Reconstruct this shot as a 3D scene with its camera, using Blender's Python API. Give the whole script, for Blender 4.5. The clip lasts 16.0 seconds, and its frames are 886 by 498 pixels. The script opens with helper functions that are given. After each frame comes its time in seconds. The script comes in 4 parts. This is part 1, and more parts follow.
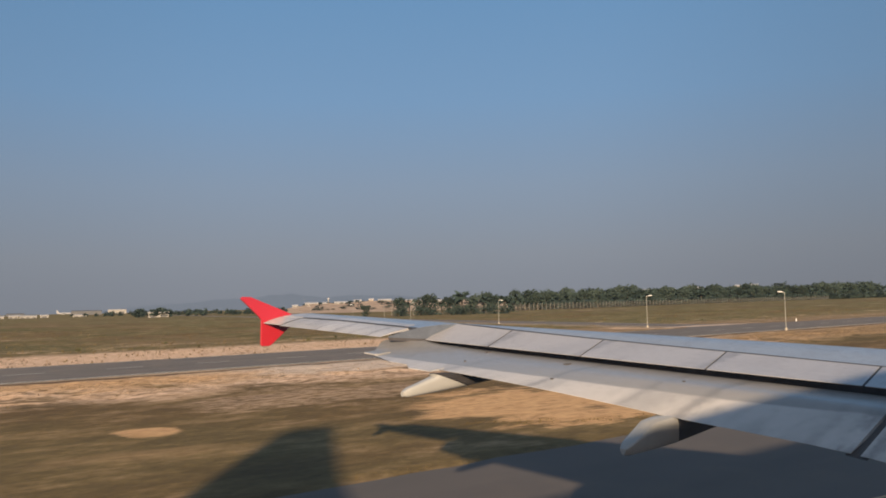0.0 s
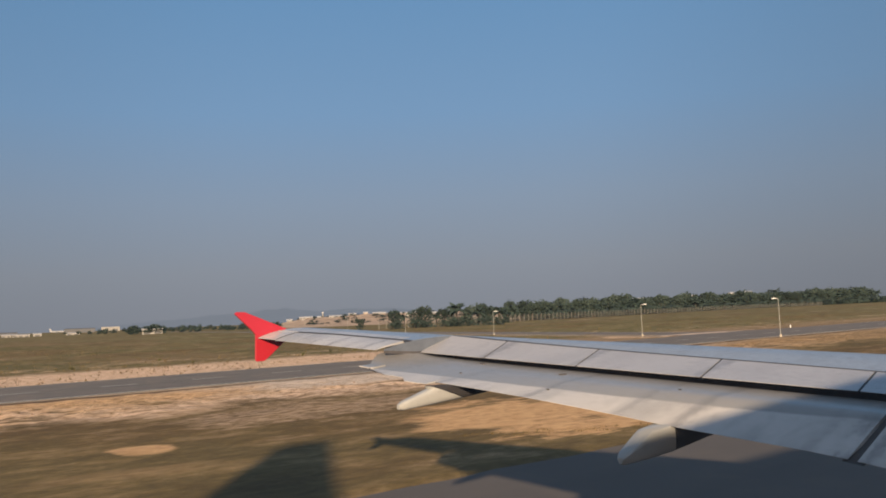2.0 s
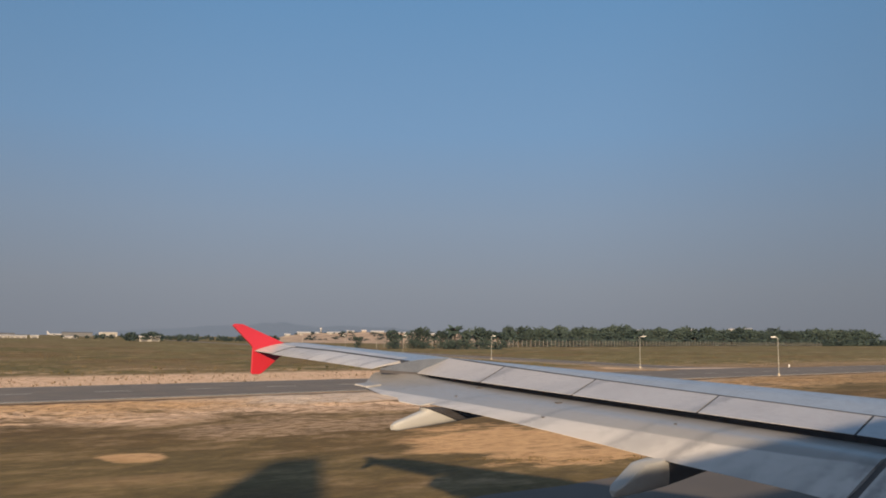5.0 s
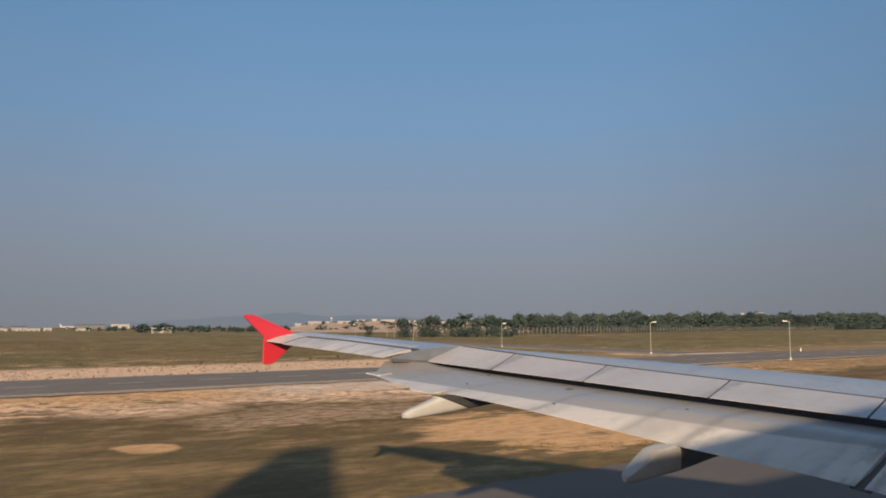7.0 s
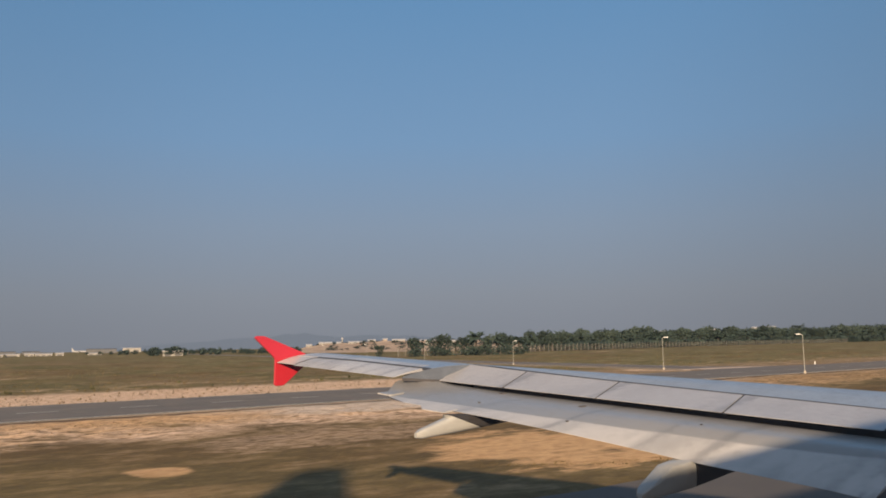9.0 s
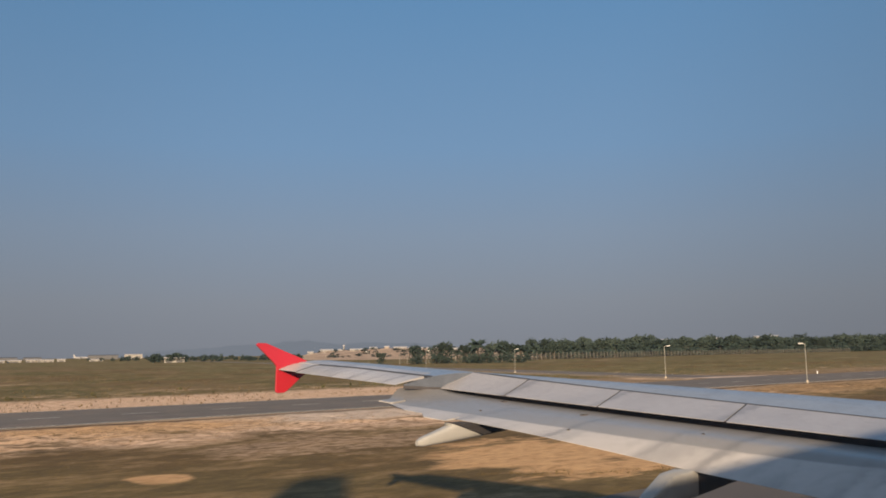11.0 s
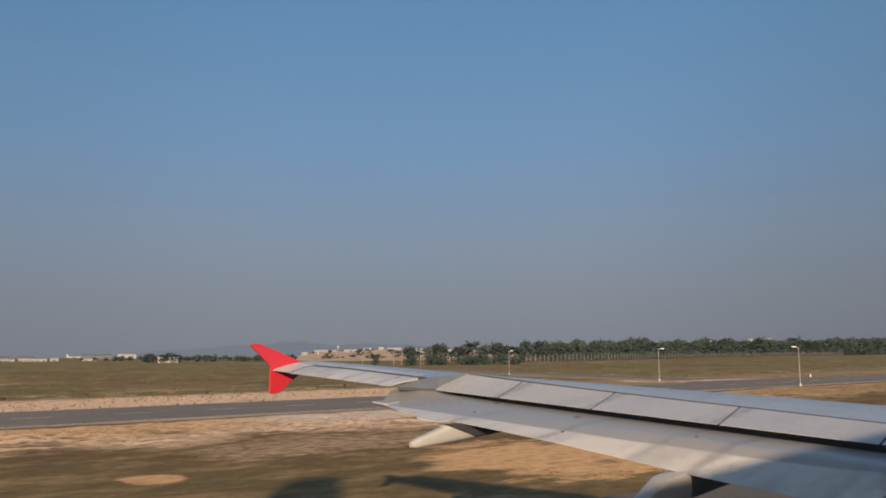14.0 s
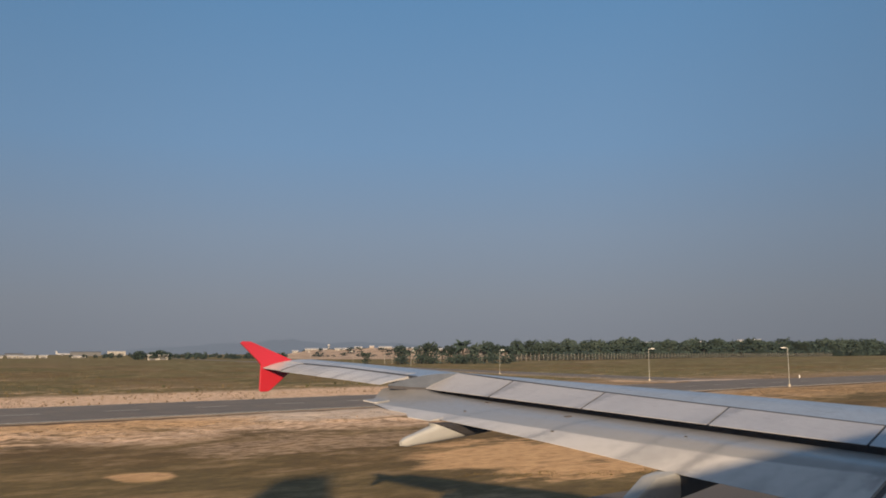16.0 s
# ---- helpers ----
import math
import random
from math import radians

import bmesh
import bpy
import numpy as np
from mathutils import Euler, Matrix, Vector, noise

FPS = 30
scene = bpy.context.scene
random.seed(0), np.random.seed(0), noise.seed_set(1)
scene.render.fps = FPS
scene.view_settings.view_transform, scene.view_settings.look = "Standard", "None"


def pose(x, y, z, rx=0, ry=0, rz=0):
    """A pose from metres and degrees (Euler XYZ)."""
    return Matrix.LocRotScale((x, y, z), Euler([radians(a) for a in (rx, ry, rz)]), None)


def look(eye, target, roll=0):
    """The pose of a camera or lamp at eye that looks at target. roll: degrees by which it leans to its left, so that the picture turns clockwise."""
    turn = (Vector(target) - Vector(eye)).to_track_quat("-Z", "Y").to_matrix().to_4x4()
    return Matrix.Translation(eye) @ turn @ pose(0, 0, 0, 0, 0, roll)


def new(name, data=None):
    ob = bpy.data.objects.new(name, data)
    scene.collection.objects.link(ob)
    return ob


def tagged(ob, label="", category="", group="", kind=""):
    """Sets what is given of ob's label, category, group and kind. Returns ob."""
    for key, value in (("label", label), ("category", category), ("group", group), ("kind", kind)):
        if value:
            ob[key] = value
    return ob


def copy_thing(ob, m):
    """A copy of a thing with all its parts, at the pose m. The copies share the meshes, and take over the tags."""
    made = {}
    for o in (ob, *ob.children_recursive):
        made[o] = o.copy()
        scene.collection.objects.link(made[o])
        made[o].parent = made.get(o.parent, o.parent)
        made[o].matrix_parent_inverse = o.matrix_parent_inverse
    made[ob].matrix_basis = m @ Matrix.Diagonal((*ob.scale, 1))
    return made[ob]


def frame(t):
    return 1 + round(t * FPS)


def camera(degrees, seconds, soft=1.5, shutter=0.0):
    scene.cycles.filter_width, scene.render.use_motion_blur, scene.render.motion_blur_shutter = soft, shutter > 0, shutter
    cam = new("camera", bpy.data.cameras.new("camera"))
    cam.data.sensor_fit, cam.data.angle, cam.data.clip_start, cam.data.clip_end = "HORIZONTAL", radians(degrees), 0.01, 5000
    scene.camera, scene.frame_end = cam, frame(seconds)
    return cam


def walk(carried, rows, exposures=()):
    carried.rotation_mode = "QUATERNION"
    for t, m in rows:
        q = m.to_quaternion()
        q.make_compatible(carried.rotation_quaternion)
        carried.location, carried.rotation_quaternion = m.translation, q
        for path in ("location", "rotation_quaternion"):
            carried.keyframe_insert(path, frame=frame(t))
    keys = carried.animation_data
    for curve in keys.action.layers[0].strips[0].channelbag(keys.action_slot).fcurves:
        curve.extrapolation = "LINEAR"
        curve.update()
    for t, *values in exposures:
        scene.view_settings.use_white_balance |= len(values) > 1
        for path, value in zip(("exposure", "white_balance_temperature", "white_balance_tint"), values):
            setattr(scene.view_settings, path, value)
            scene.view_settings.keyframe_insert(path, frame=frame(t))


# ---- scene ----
# World: x along the aircraft's nose, y out over its left wing, z up, the ground at 0.
SEAT = (0.0, 1.89, 4.50)
cam = camera(56.0, 16.0, soft=1.8)
TURNS = (
    (0.0, 93.80, 1.34, -38.11), (0.5, 93.93, 1.63, -38.24), (1.0, 94.19, 1.99, -38.41), (1.5, 94.35, 2.09, -38.52),
    (2.0, 94.61, 2.26, -38.47), (2.5, 94.65, 2.37, -38.48), (3.0, 94.30, 2.05, -38.61), (3.2, 93.71, 1.50, -38.90),
    (3.3, 93.08, 1.36, -39.23), (3.4, 92.42, 1.13, -39.26), (3.5, 91.68, 0.97, -39.35), (3.6, 91.36, 0.80, -39.58),
    (3.7, 90.86, 0.54, -39.79), (3.8, 90.88, 0.49, -39.87), (4.0, 93.99, -0.13, -39.56), (4.2, 96.11, -0.56, -38.99),
    (6.3, 95.63, -0.22, -37.82), (6.5, 95.44, -0.10, -37.85), (7.0, 95.30, 0.08, -37.89), (7.5, 95.36, 0.53, -37.91),
    (8.0, 95.89, 0.80, -37.67), (8.5, 96.23, 1.04, -37.36), (8.7, 96.38, 1.04, -37.26), (10.8, 97.08, 0.64, -36.82),
    (11.0, 97.10, 0.74, -37.03), (11.5, 97.19, 0.85, -36.93), (12.0, 97.05, 0.63, -37.21), (12.5, 97.16, 0.76, -37.32),
    (13.0, 97.10, 0.54, -37.43), (13.5, 97.22, 0.48, -37.43), (14.0, 97.20, 0.44, -37.42), (14.5, 97.24, 0.38, -37.54),
    (15.0, 97.15, 0.18, -37.67), (15.5, 97.07, 0.05, -37.88), (16.0, 97.12, 0.13, -38.05),
)
walk(cam, [(t, pose(*SEAT, a, b, c)) for t, a, b, c in TURNS], exposures=((0.0, 0.80), (4.2, 0.79), (8.0, 0.79), (11.0, 0.71), (16.0, 0.67)))

# ---- light: a low sun behind the right shoulder, hazy sky ----
SUN = Vector((2.32, 2.54, -1.0)).normalized()
ELEV = math.asin(-SUN.z)
world = bpy.data.worlds.new("sky")
scene.world = world
world.use_nodes = True
wn, wl = world.node_tree.nodes, world.node_tree.links
wn.clear()
sky = wn.new("ShaderNodeTexSky")
sky.sky_type, sky.sun_disc = "NISHITA", False
sky.sun_elevation, sky.sun_rotation = ELEV, math.atan2(-SUN.x, -SUN.y)
sky.altitude, sky.air_density, sky.dust_density, sky.ozone_density = 50, 1.0, 2.0, 2.0
# haze near the horizon, thinning upwards, over the clear sky
wtc, wsep = wn.new("ShaderNodeTexCoord"), wn.new("ShaderNodeSeparateXYZ")
wl.new(wtc.outputs["Generated"], wsep.inputs[0])
tone, thick = wn.new("ShaderNodeValToRGB"), wn.new("ShaderNodeValToRGB")
for node, stops in ((tone, ((0.0, (0.134, 0.143, 0.164)), (0.06, (0.144, 0.159, 0.187)), (0.14, (0.134, 0.173, 0.232)), (0.24, (0.101, 0.177, 0.284)), (0.42, (0.063, 0.153, 0.279)), (0.62, (0.156, 0.204, 0.256)))),
                    (thick, ((0.0, (1, 1, 1)), (0.42, (0.88, 0.88, 0.88)), (0.56, (0.42, 0.42, 0.42)), (0.75, (0.22, 0.22, 0.22))))):
    while len(node.color_ramp.elements) < len(stops):
        node.color_ramp.elements.new(0.5)
    for e, (p, c) in zip(node.color_ramp.elements, stops):
        e.position, e.color = p, (*c, 1)
    wl.new(wsep.outputs["Z"], node.inputs[0])
wdim = wn.new("ShaderNodeMix")
wdim.data_type, wdim.blend_type = "RGBA", "MULTIPLY"
wdim.inputs[0].default_value = 1.0
wdim.inputs[7].default_value = (0.100, 0.092, 0.085, 1)
wl.new(sky.outputs[0], wdim.inputs[6])
wmix = wn.new("ShaderNodeMix")
wmix.data_type = "RGBA"
wl.new(thick.outputs[0], wmix.inputs[0])
wl.new(wdim.outputs[2], wmix.inputs[6])
wl.new(tone.outputs[0], wmix.inputs[7])
wbg = wn.new("ShaderNodeBackground")
wbg.inputs["Strength"].default_value = 1.0
wout = wn.new("ShaderNodeOutputWorld")
# sky dimmed ahead of the nose and abeam of the tail, imitating window vignetting
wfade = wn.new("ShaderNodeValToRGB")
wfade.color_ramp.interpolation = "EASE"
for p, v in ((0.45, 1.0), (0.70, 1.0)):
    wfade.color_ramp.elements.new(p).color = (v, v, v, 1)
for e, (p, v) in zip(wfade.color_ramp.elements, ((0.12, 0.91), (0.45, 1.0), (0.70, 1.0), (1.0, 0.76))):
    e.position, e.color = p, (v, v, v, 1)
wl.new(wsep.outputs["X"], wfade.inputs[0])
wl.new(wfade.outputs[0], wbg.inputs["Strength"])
wl.new(wmix.outputs[2], wbg.inputs["Color"])
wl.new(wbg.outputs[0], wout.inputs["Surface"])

sun = new("sun", bpy.data.lights.new("sun", "SUN"))
sun.data.energy, sun.data.angle, sun.data.color = 4.8, radians(1.0), (1.0, 0.75, 0.505)
sun.matrix_world = look((0, 0, 60), Vector((0, 0, 60)) + SUN)


# ---- materials ----
def material(name, rough=0.7, metal=0.0, color=(0.5, 0.5, 0.5)):
    m = bpy.data.materials.new(name)
    m.use_nodes = True
    n, l = m.node_tree.nodes, m.node_tree.links
    b = n["Principled BSDF"]
    b.inputs["Roughness"].default_value = rough
    b.inputs["Metallic"].default_value = metal
    b.inputs["Base Color"].default_value = (*color, 1)
    return m, n, l, b


def where(n, l, scale=(1, 1, 1)):
    """Object coordinates, scaled."""
    tc, mp = n.new("ShaderNodeTexCoord"), n.new("ShaderNodeMapping")
    mp.inputs["Scale"].default_value = scale
    l.new(tc.outputs["Object"], mp.inputs["Vector"])
    return mp.outputs[0]


def noisy(n, l, vec, scale, detail=4, rough=0.6):
    t = n.new("ShaderNodeTexNoise")
    t.inputs["Scale"].default_value, t.inputs["Detail"].default_value, t.inputs["Roughness"].default_value = scale, detail, rough
    l.new(vec, t.inputs["Vector"])
    return t.outputs["Fac"]


def ramp(n, l, fac, *stops):
    r = n.new("ShaderNodeValToRGB")
    e = r.color_ramp.elements
    while len(e) < len(stops):
        e.new(0.5)
    for k, (p, c) in zip(e, stops):
        k.position, k.color = p, (*c, 1) if len(c) == 3 else c
    l.new(fac, r.inputs[0])
    return r.outputs[0]


def span(n, l, val, a, b, c=0.0, d=1.0):
    r = n.new("ShaderNodeMapRange")
    r.interpolation_type = "SMOOTHSTEP"
    for k, v in zip((1, 2, 3, 4), (a, b, c, d)):
        r.inputs[k].default_value = v
    l.new(val, r.inputs[0])
    return r.outputs[0]


def calc(n, l, op, a, b):
    r = n.new("ShaderNodeMath")
    r.operation, r.use_clamp = op, False
    for k, v in enumerate((a, b)):
        if isinstance(v, (int, float)):
            r.inputs[k].default_value = v
        else:
            l.new(v, r.inputs[k])
    return r.outputs[0]


def blend(n, l, fac, a, b, kind="MIX"):
    r = n.new("ShaderNodeMix")
    r.data_type, r.blend_type = "RGBA", kind
    for sock, v in ((r.inputs[0], fac), (r.inputs[6], a), (r.inputs[7], b)):
        if isinstance(v, (int, float)):
            sock.default_value = v
        elif isinstance(v, tuple):
            sock.default_value = (*v, 1)
        else:
            l.new(v, sock)
    return r.outputs[2]


def relief(n, l, b, height, strength=0.3, distance=0.02):
    k = n.new("ShaderNodeBump")
    k.inputs["Strength"].default_value, k.inputs["Distance"].default_value = strength, distance
    l.new(height, k.inputs["Height"])
    l.new(k.outputs[0], b.inputs["Normal"])


def painted(name, color, dirt, rough, streak=0.35, metal=0.0, smudges=(), front_tone=None):
    """Aircraft paint with streaks of grime that run with the air."""
    m, n, l, b = material(name, rough, metal)
    v = where(n, l, (0.5, 1.5, 1.0))
    long = noisy(n, l, v, 1.1, 6, 0.62)
    fine = noisy(n, l, where(n, l), 9.0, 5, 0.7)
    k = calc(n, l, "MULTIPLY", span(n, l, long, 0.40, 0.66), streak)
    c = blend(n, l, k, color, dirt)
    c = blend(n, l, calc(n, l, "MULTIPLY", span(n, l, fine, 0.48, 0.75), 0.28), c, dirt)
    if front_tone:
        # the front of the flap, up to a line across its chord, is a duller grey
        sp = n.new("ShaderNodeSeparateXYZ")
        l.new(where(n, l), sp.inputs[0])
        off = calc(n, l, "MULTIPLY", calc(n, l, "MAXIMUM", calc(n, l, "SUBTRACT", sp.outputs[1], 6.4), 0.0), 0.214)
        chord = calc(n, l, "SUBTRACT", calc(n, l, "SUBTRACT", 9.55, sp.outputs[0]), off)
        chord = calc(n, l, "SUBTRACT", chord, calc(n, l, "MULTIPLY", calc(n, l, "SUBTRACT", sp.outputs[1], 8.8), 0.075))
        c = blend(n, l, span(n, l, calc(n, l, "ADD", chord, calc(n, l, "MULTIPLY", long, 0.12)), 0.36, 0.43, 0.9, 0.0), c, front_tone)
    if smudges:
        sep = n.new("ShaderNodeSeparateXYZ")
        l.new(where(n, l), sep.inputs[0])
        yy = calc(n, l, "ADD", sep.outputs[1], calc(n, l, "MULTIPLY", calc(n, l, "SUBTRACT", fine, 0.5), 0.25))
        for at, wide, deep in smudges:
            near = span(n, l, calc(n, l, "ABSOLUTE", calc(n, l, "SUBTRACT", yy, at), 0), 0.0, wide, deep, 0.0)
            c = blend(n, l, calc(n, l, "MULTIPLY", near, span(n, l, long, 0.32, 0.5)), c, tuple(k * 0.55 for k in dirt))
    l.new(c, b.inputs["Base Color"])
    l.new(span(n, l, fine, 0.2, 0.8, rough - 0.08, rough + 0.12), b.inputs["Roughness"])
    relief(n, l, b, long, 0.05, 0.01)
    b.inputs["Coat Weight"].default_value, b.inputs["Coat Roughness"].default_value = 0.6, 0.16
    return m


def plain(name, color, rough=0.7, vary=0.25, scale=3.0, metal=0.0, bump=0.2):
    m, n, l, b = material(name, rough, metal)
    v = where(n, l)
    f, g = noisy(n, l, v, scale, 5), noisy(n, l, v, scale * 11, 3)
    dark = tuple(k * (1 - vary) for k in color)
    lite = tuple(min(1, k * (1 + vary * 0.6)) for k in color)
    c = ramp(n, l, f, (0.3, dark), (0.7, lite))
    c = blend(n, l, calc(n, l, "MULTIPLY", g, 0.25), c, dark)
    l.new(c, b.inputs["Base Color"])
    relief(n, l, b, g, bump, 0.02)
    return m


WING = painted("wing_grey", (0.23, 0.265, 0.32), (0.16, 0.175, 0.20), 0.34, 0.35)
SPOILER = painted("spoiler_grey", (0.345, 0.340, 0.352), (0.222, 0.217, 0.224), 0.42, 0.4, 0.0, ((12.3, 0.14, 0.5), (10.65, 0.14, 0.5), (8.75, 0.14, 0.5), (14.6, 0.12, 0.4), (15.3, 0.1, 0.4), (14.0, 0.1, 0.4)))
# the 6.25 and 5.98 rows darken the skin beside the flap joint
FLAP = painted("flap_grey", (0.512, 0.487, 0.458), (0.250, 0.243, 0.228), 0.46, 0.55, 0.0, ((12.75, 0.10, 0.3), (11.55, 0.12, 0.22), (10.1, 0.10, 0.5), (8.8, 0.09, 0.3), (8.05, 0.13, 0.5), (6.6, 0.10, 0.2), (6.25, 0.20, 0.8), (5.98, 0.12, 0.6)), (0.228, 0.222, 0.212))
AILERON = painted("aileron_grey", (0.43, 0.425, 0.43), (0.22, 0.215, 0.21), 0.46, 0.55, 0.0, ((14.1, 0.06, 0.5), (14.5, 0.05, 0.4), (14.95, 0.06, 0.5), (15.4, 0.05, 0.5), (15.8, 0.05, 0.4), (16.1, 0.04, 0.4)))
FAIRING = painted("fairing_grey", (0.36, 0.36, 0.34), (0.20, 0.19, 0.17), 0.48, 0.4)
WHITE = painted("fuselage_white", (0.78, 0.78, 0.78), (0.5, 0.49, 0.47), 0.3, 0.25)
RED = painted("fence_red", (0.42, 0.018, 0.029), (0.33, 0.014, 0.022), 0.35, 0.3)
# shade put into the grey, to cancel the sun on the upright rib
RIB = plain("rib_grey", (0.105, 0.122, 0.152), 0.7, 0.25)
COVE = plain("cove_primer", (0.07, 0.065, 0.066), 0.8, 0.3)
SEAL = plain("wing_seal", (0.030, 0.036, 0.050), 0.85, 0.2, 12)
# dark tone put in for the unlit flap bay
SPAR = plain("spar_shade", (0.11, 0.092, 0.092), 0.85, 0.3)
# near-black painted in for shade in the fairing roots and flap bay
HOLLOW_SHADE = plain("hollow_shade", (0.028, 0.025, 0.025), 0.9, 0.3)
RUBBER = plain("window_seal", (0.025, 0.025, 0.028), 0.7, 0.2, 20)


def hazy_pane():
    """Clear acrylic with a faint veil of fine scratches."""
    m, n, l, b = material("acrylic")
    n.remove(b)
    clear, veil, mix = n.new("ShaderNodeBsdfTransparent"), n.new("ShaderNodeBsdfTranslucent"), n.new("ShaderNodeMixShader")
    veil.inputs["Color"].default_value = (0.9, 0.9, 0.9, 1)
    l.new(span(n, l, noisy(n, l, where(n, l), 6.0, 2), 0.3, 0.7, 0.017, 0.023), mix.inputs[0])
    l.new(clear.outputs[0], mix.inputs[1])
    l.new(veil.outputs[0], mix.inputs[2])
    l.new(mix.outputs[0], n["Material Output"].inputs["Surface"])
    return m


ACRYLIC = hazy_pane()
METAL = plain("bare_metal", (0.45, 0.45, 0.46), 0.35, 0.2, 4, 0.8)
CONCRETE = plain("concrete", (0.46, 0.41, 0.33), 0.85, 0.3, 0.8)
POSTS = plain("post_concrete", (0.235, 0.225, 0.20), 0.85, 0.2, 2)
MAST = plain("mast_paint", (0.40, 0.40, 0.37), 0.5, 0.15, 2)
LAMPHEAD = plain("lamp_white", (0.82, 0.82, 0.80), 0.4, 0.08, 4)
BARK = plain("bark", (0.07, 0.055, 0.042), 0.9, 0.4, 2)
WALLS = plain("shed_wall", (0.27, 0.26, 0.24), 0.7, 0.15, 0.15)
ROOFS = plain("shed_roof", (0.40, 0.40, 0.41), 0.5, 0.12, 0.1)
HANGAR = plain("hangar_grey", (0.085, 0.09, 0.10), 0.6, 0.15, 0.1)
CURB = plain("dusty_kerb", (0.24, 0.195, 0.145), 0.9, 0.3, 0.6)
BRICKY = plain("low_wall", (0.45, 0.36, 0.28), 0.85, 0.25, 0.2)
DARKGLASS = plain("dark_opening", (0.12, 0.12, 0.12), 0.3, 0.2, 1)
DRIFT = plain("pale_sand", (0.60, 0.46, 0.36), 0.95, 0.3, 0.5)
YELLOW = plain("yellow_line", (0.56, 0.40, 0.22), 0.7, 0.3, 3)
LINE = plain("white_line", (0.68, 0.66, 0.62), 0.75, 0.35, 2.5)


def leafy(name, low, high):
    m, n, l, b = material(name, 0.75)
    b.inputs["Specular IOR Level"].default_value = 0.15
    g = n.new("ShaderNodeNewGeometry")
    o = n.new("ShaderNodeObjectInfo")
    r = calc(n, l, "ADD", calc(n, l, "MULTIPLY", g.outputs["Random Per Island"], 0.65), calc(n, l, "MULTIPLY", o.outputs["Random"], 0.35))
    l.new(ramp(n, l, r, (0.0, low), (1.0, high)), b.inputs["Base Color"])
    return m


# distance haze is mixed into both leaf colours, so they run bluish
PALM = leafy("palm_leaf", (0.028, 0.045, 0.038), (0.049, 0.069, 0.053))
LEAF = leafy("tree_leaf", (0.029, 0.045, 0.038), (0.049, 0.067, 0.053))
SHRUB = leafy("shrub_leaf", (0.06, 0.07, 0.03), (0.15, 0.13, 0.06))
STRAW = leafy("dry_grass", (0.075, 0.055, 0.021), (0.140, 0.100, 0.042))


def asphalt(name, base, lite, dust=(0.225, 0.178, 0.140)):
    m, n, l, b = material(name, 0.85)
    b.inputs["Specular IOR Level"].default_value = 0.3
    v = where(n, l)
    big = noisy(n, l, where(n, l, (0.12, 0.9, 1)), 0.5, 5)
    mid, grit = noisy(n, l, v, 0.35, 6), noisy(n, l, v, 30, 3)
    c = ramp(n, l, big, (0.3, base), (0.75, lite))
    c = blend(n, l, calc(n, l, "MULTIPLY", span(n, l, mid, 0.46, 0.66), 0.55), c, dust)
    c = blend(n, l, calc(n, l, "MULTIPLY", grit, 0.3), c, base)
    l.new(c, b.inputs["Base Color"])
    relief(n, l, b, grit, 0.35, 0.01)
    return m


ROAD = asphalt("road_asphalt", (0.118, 0.107, 0.096), (0.182, 0.164, 0.145))
TARMAC = asphalt("taxiway_asphalt", (0.092, 0.083, 0.077), (0.122, 0.108, 0.098), (0.130, 0.110, 0.094))


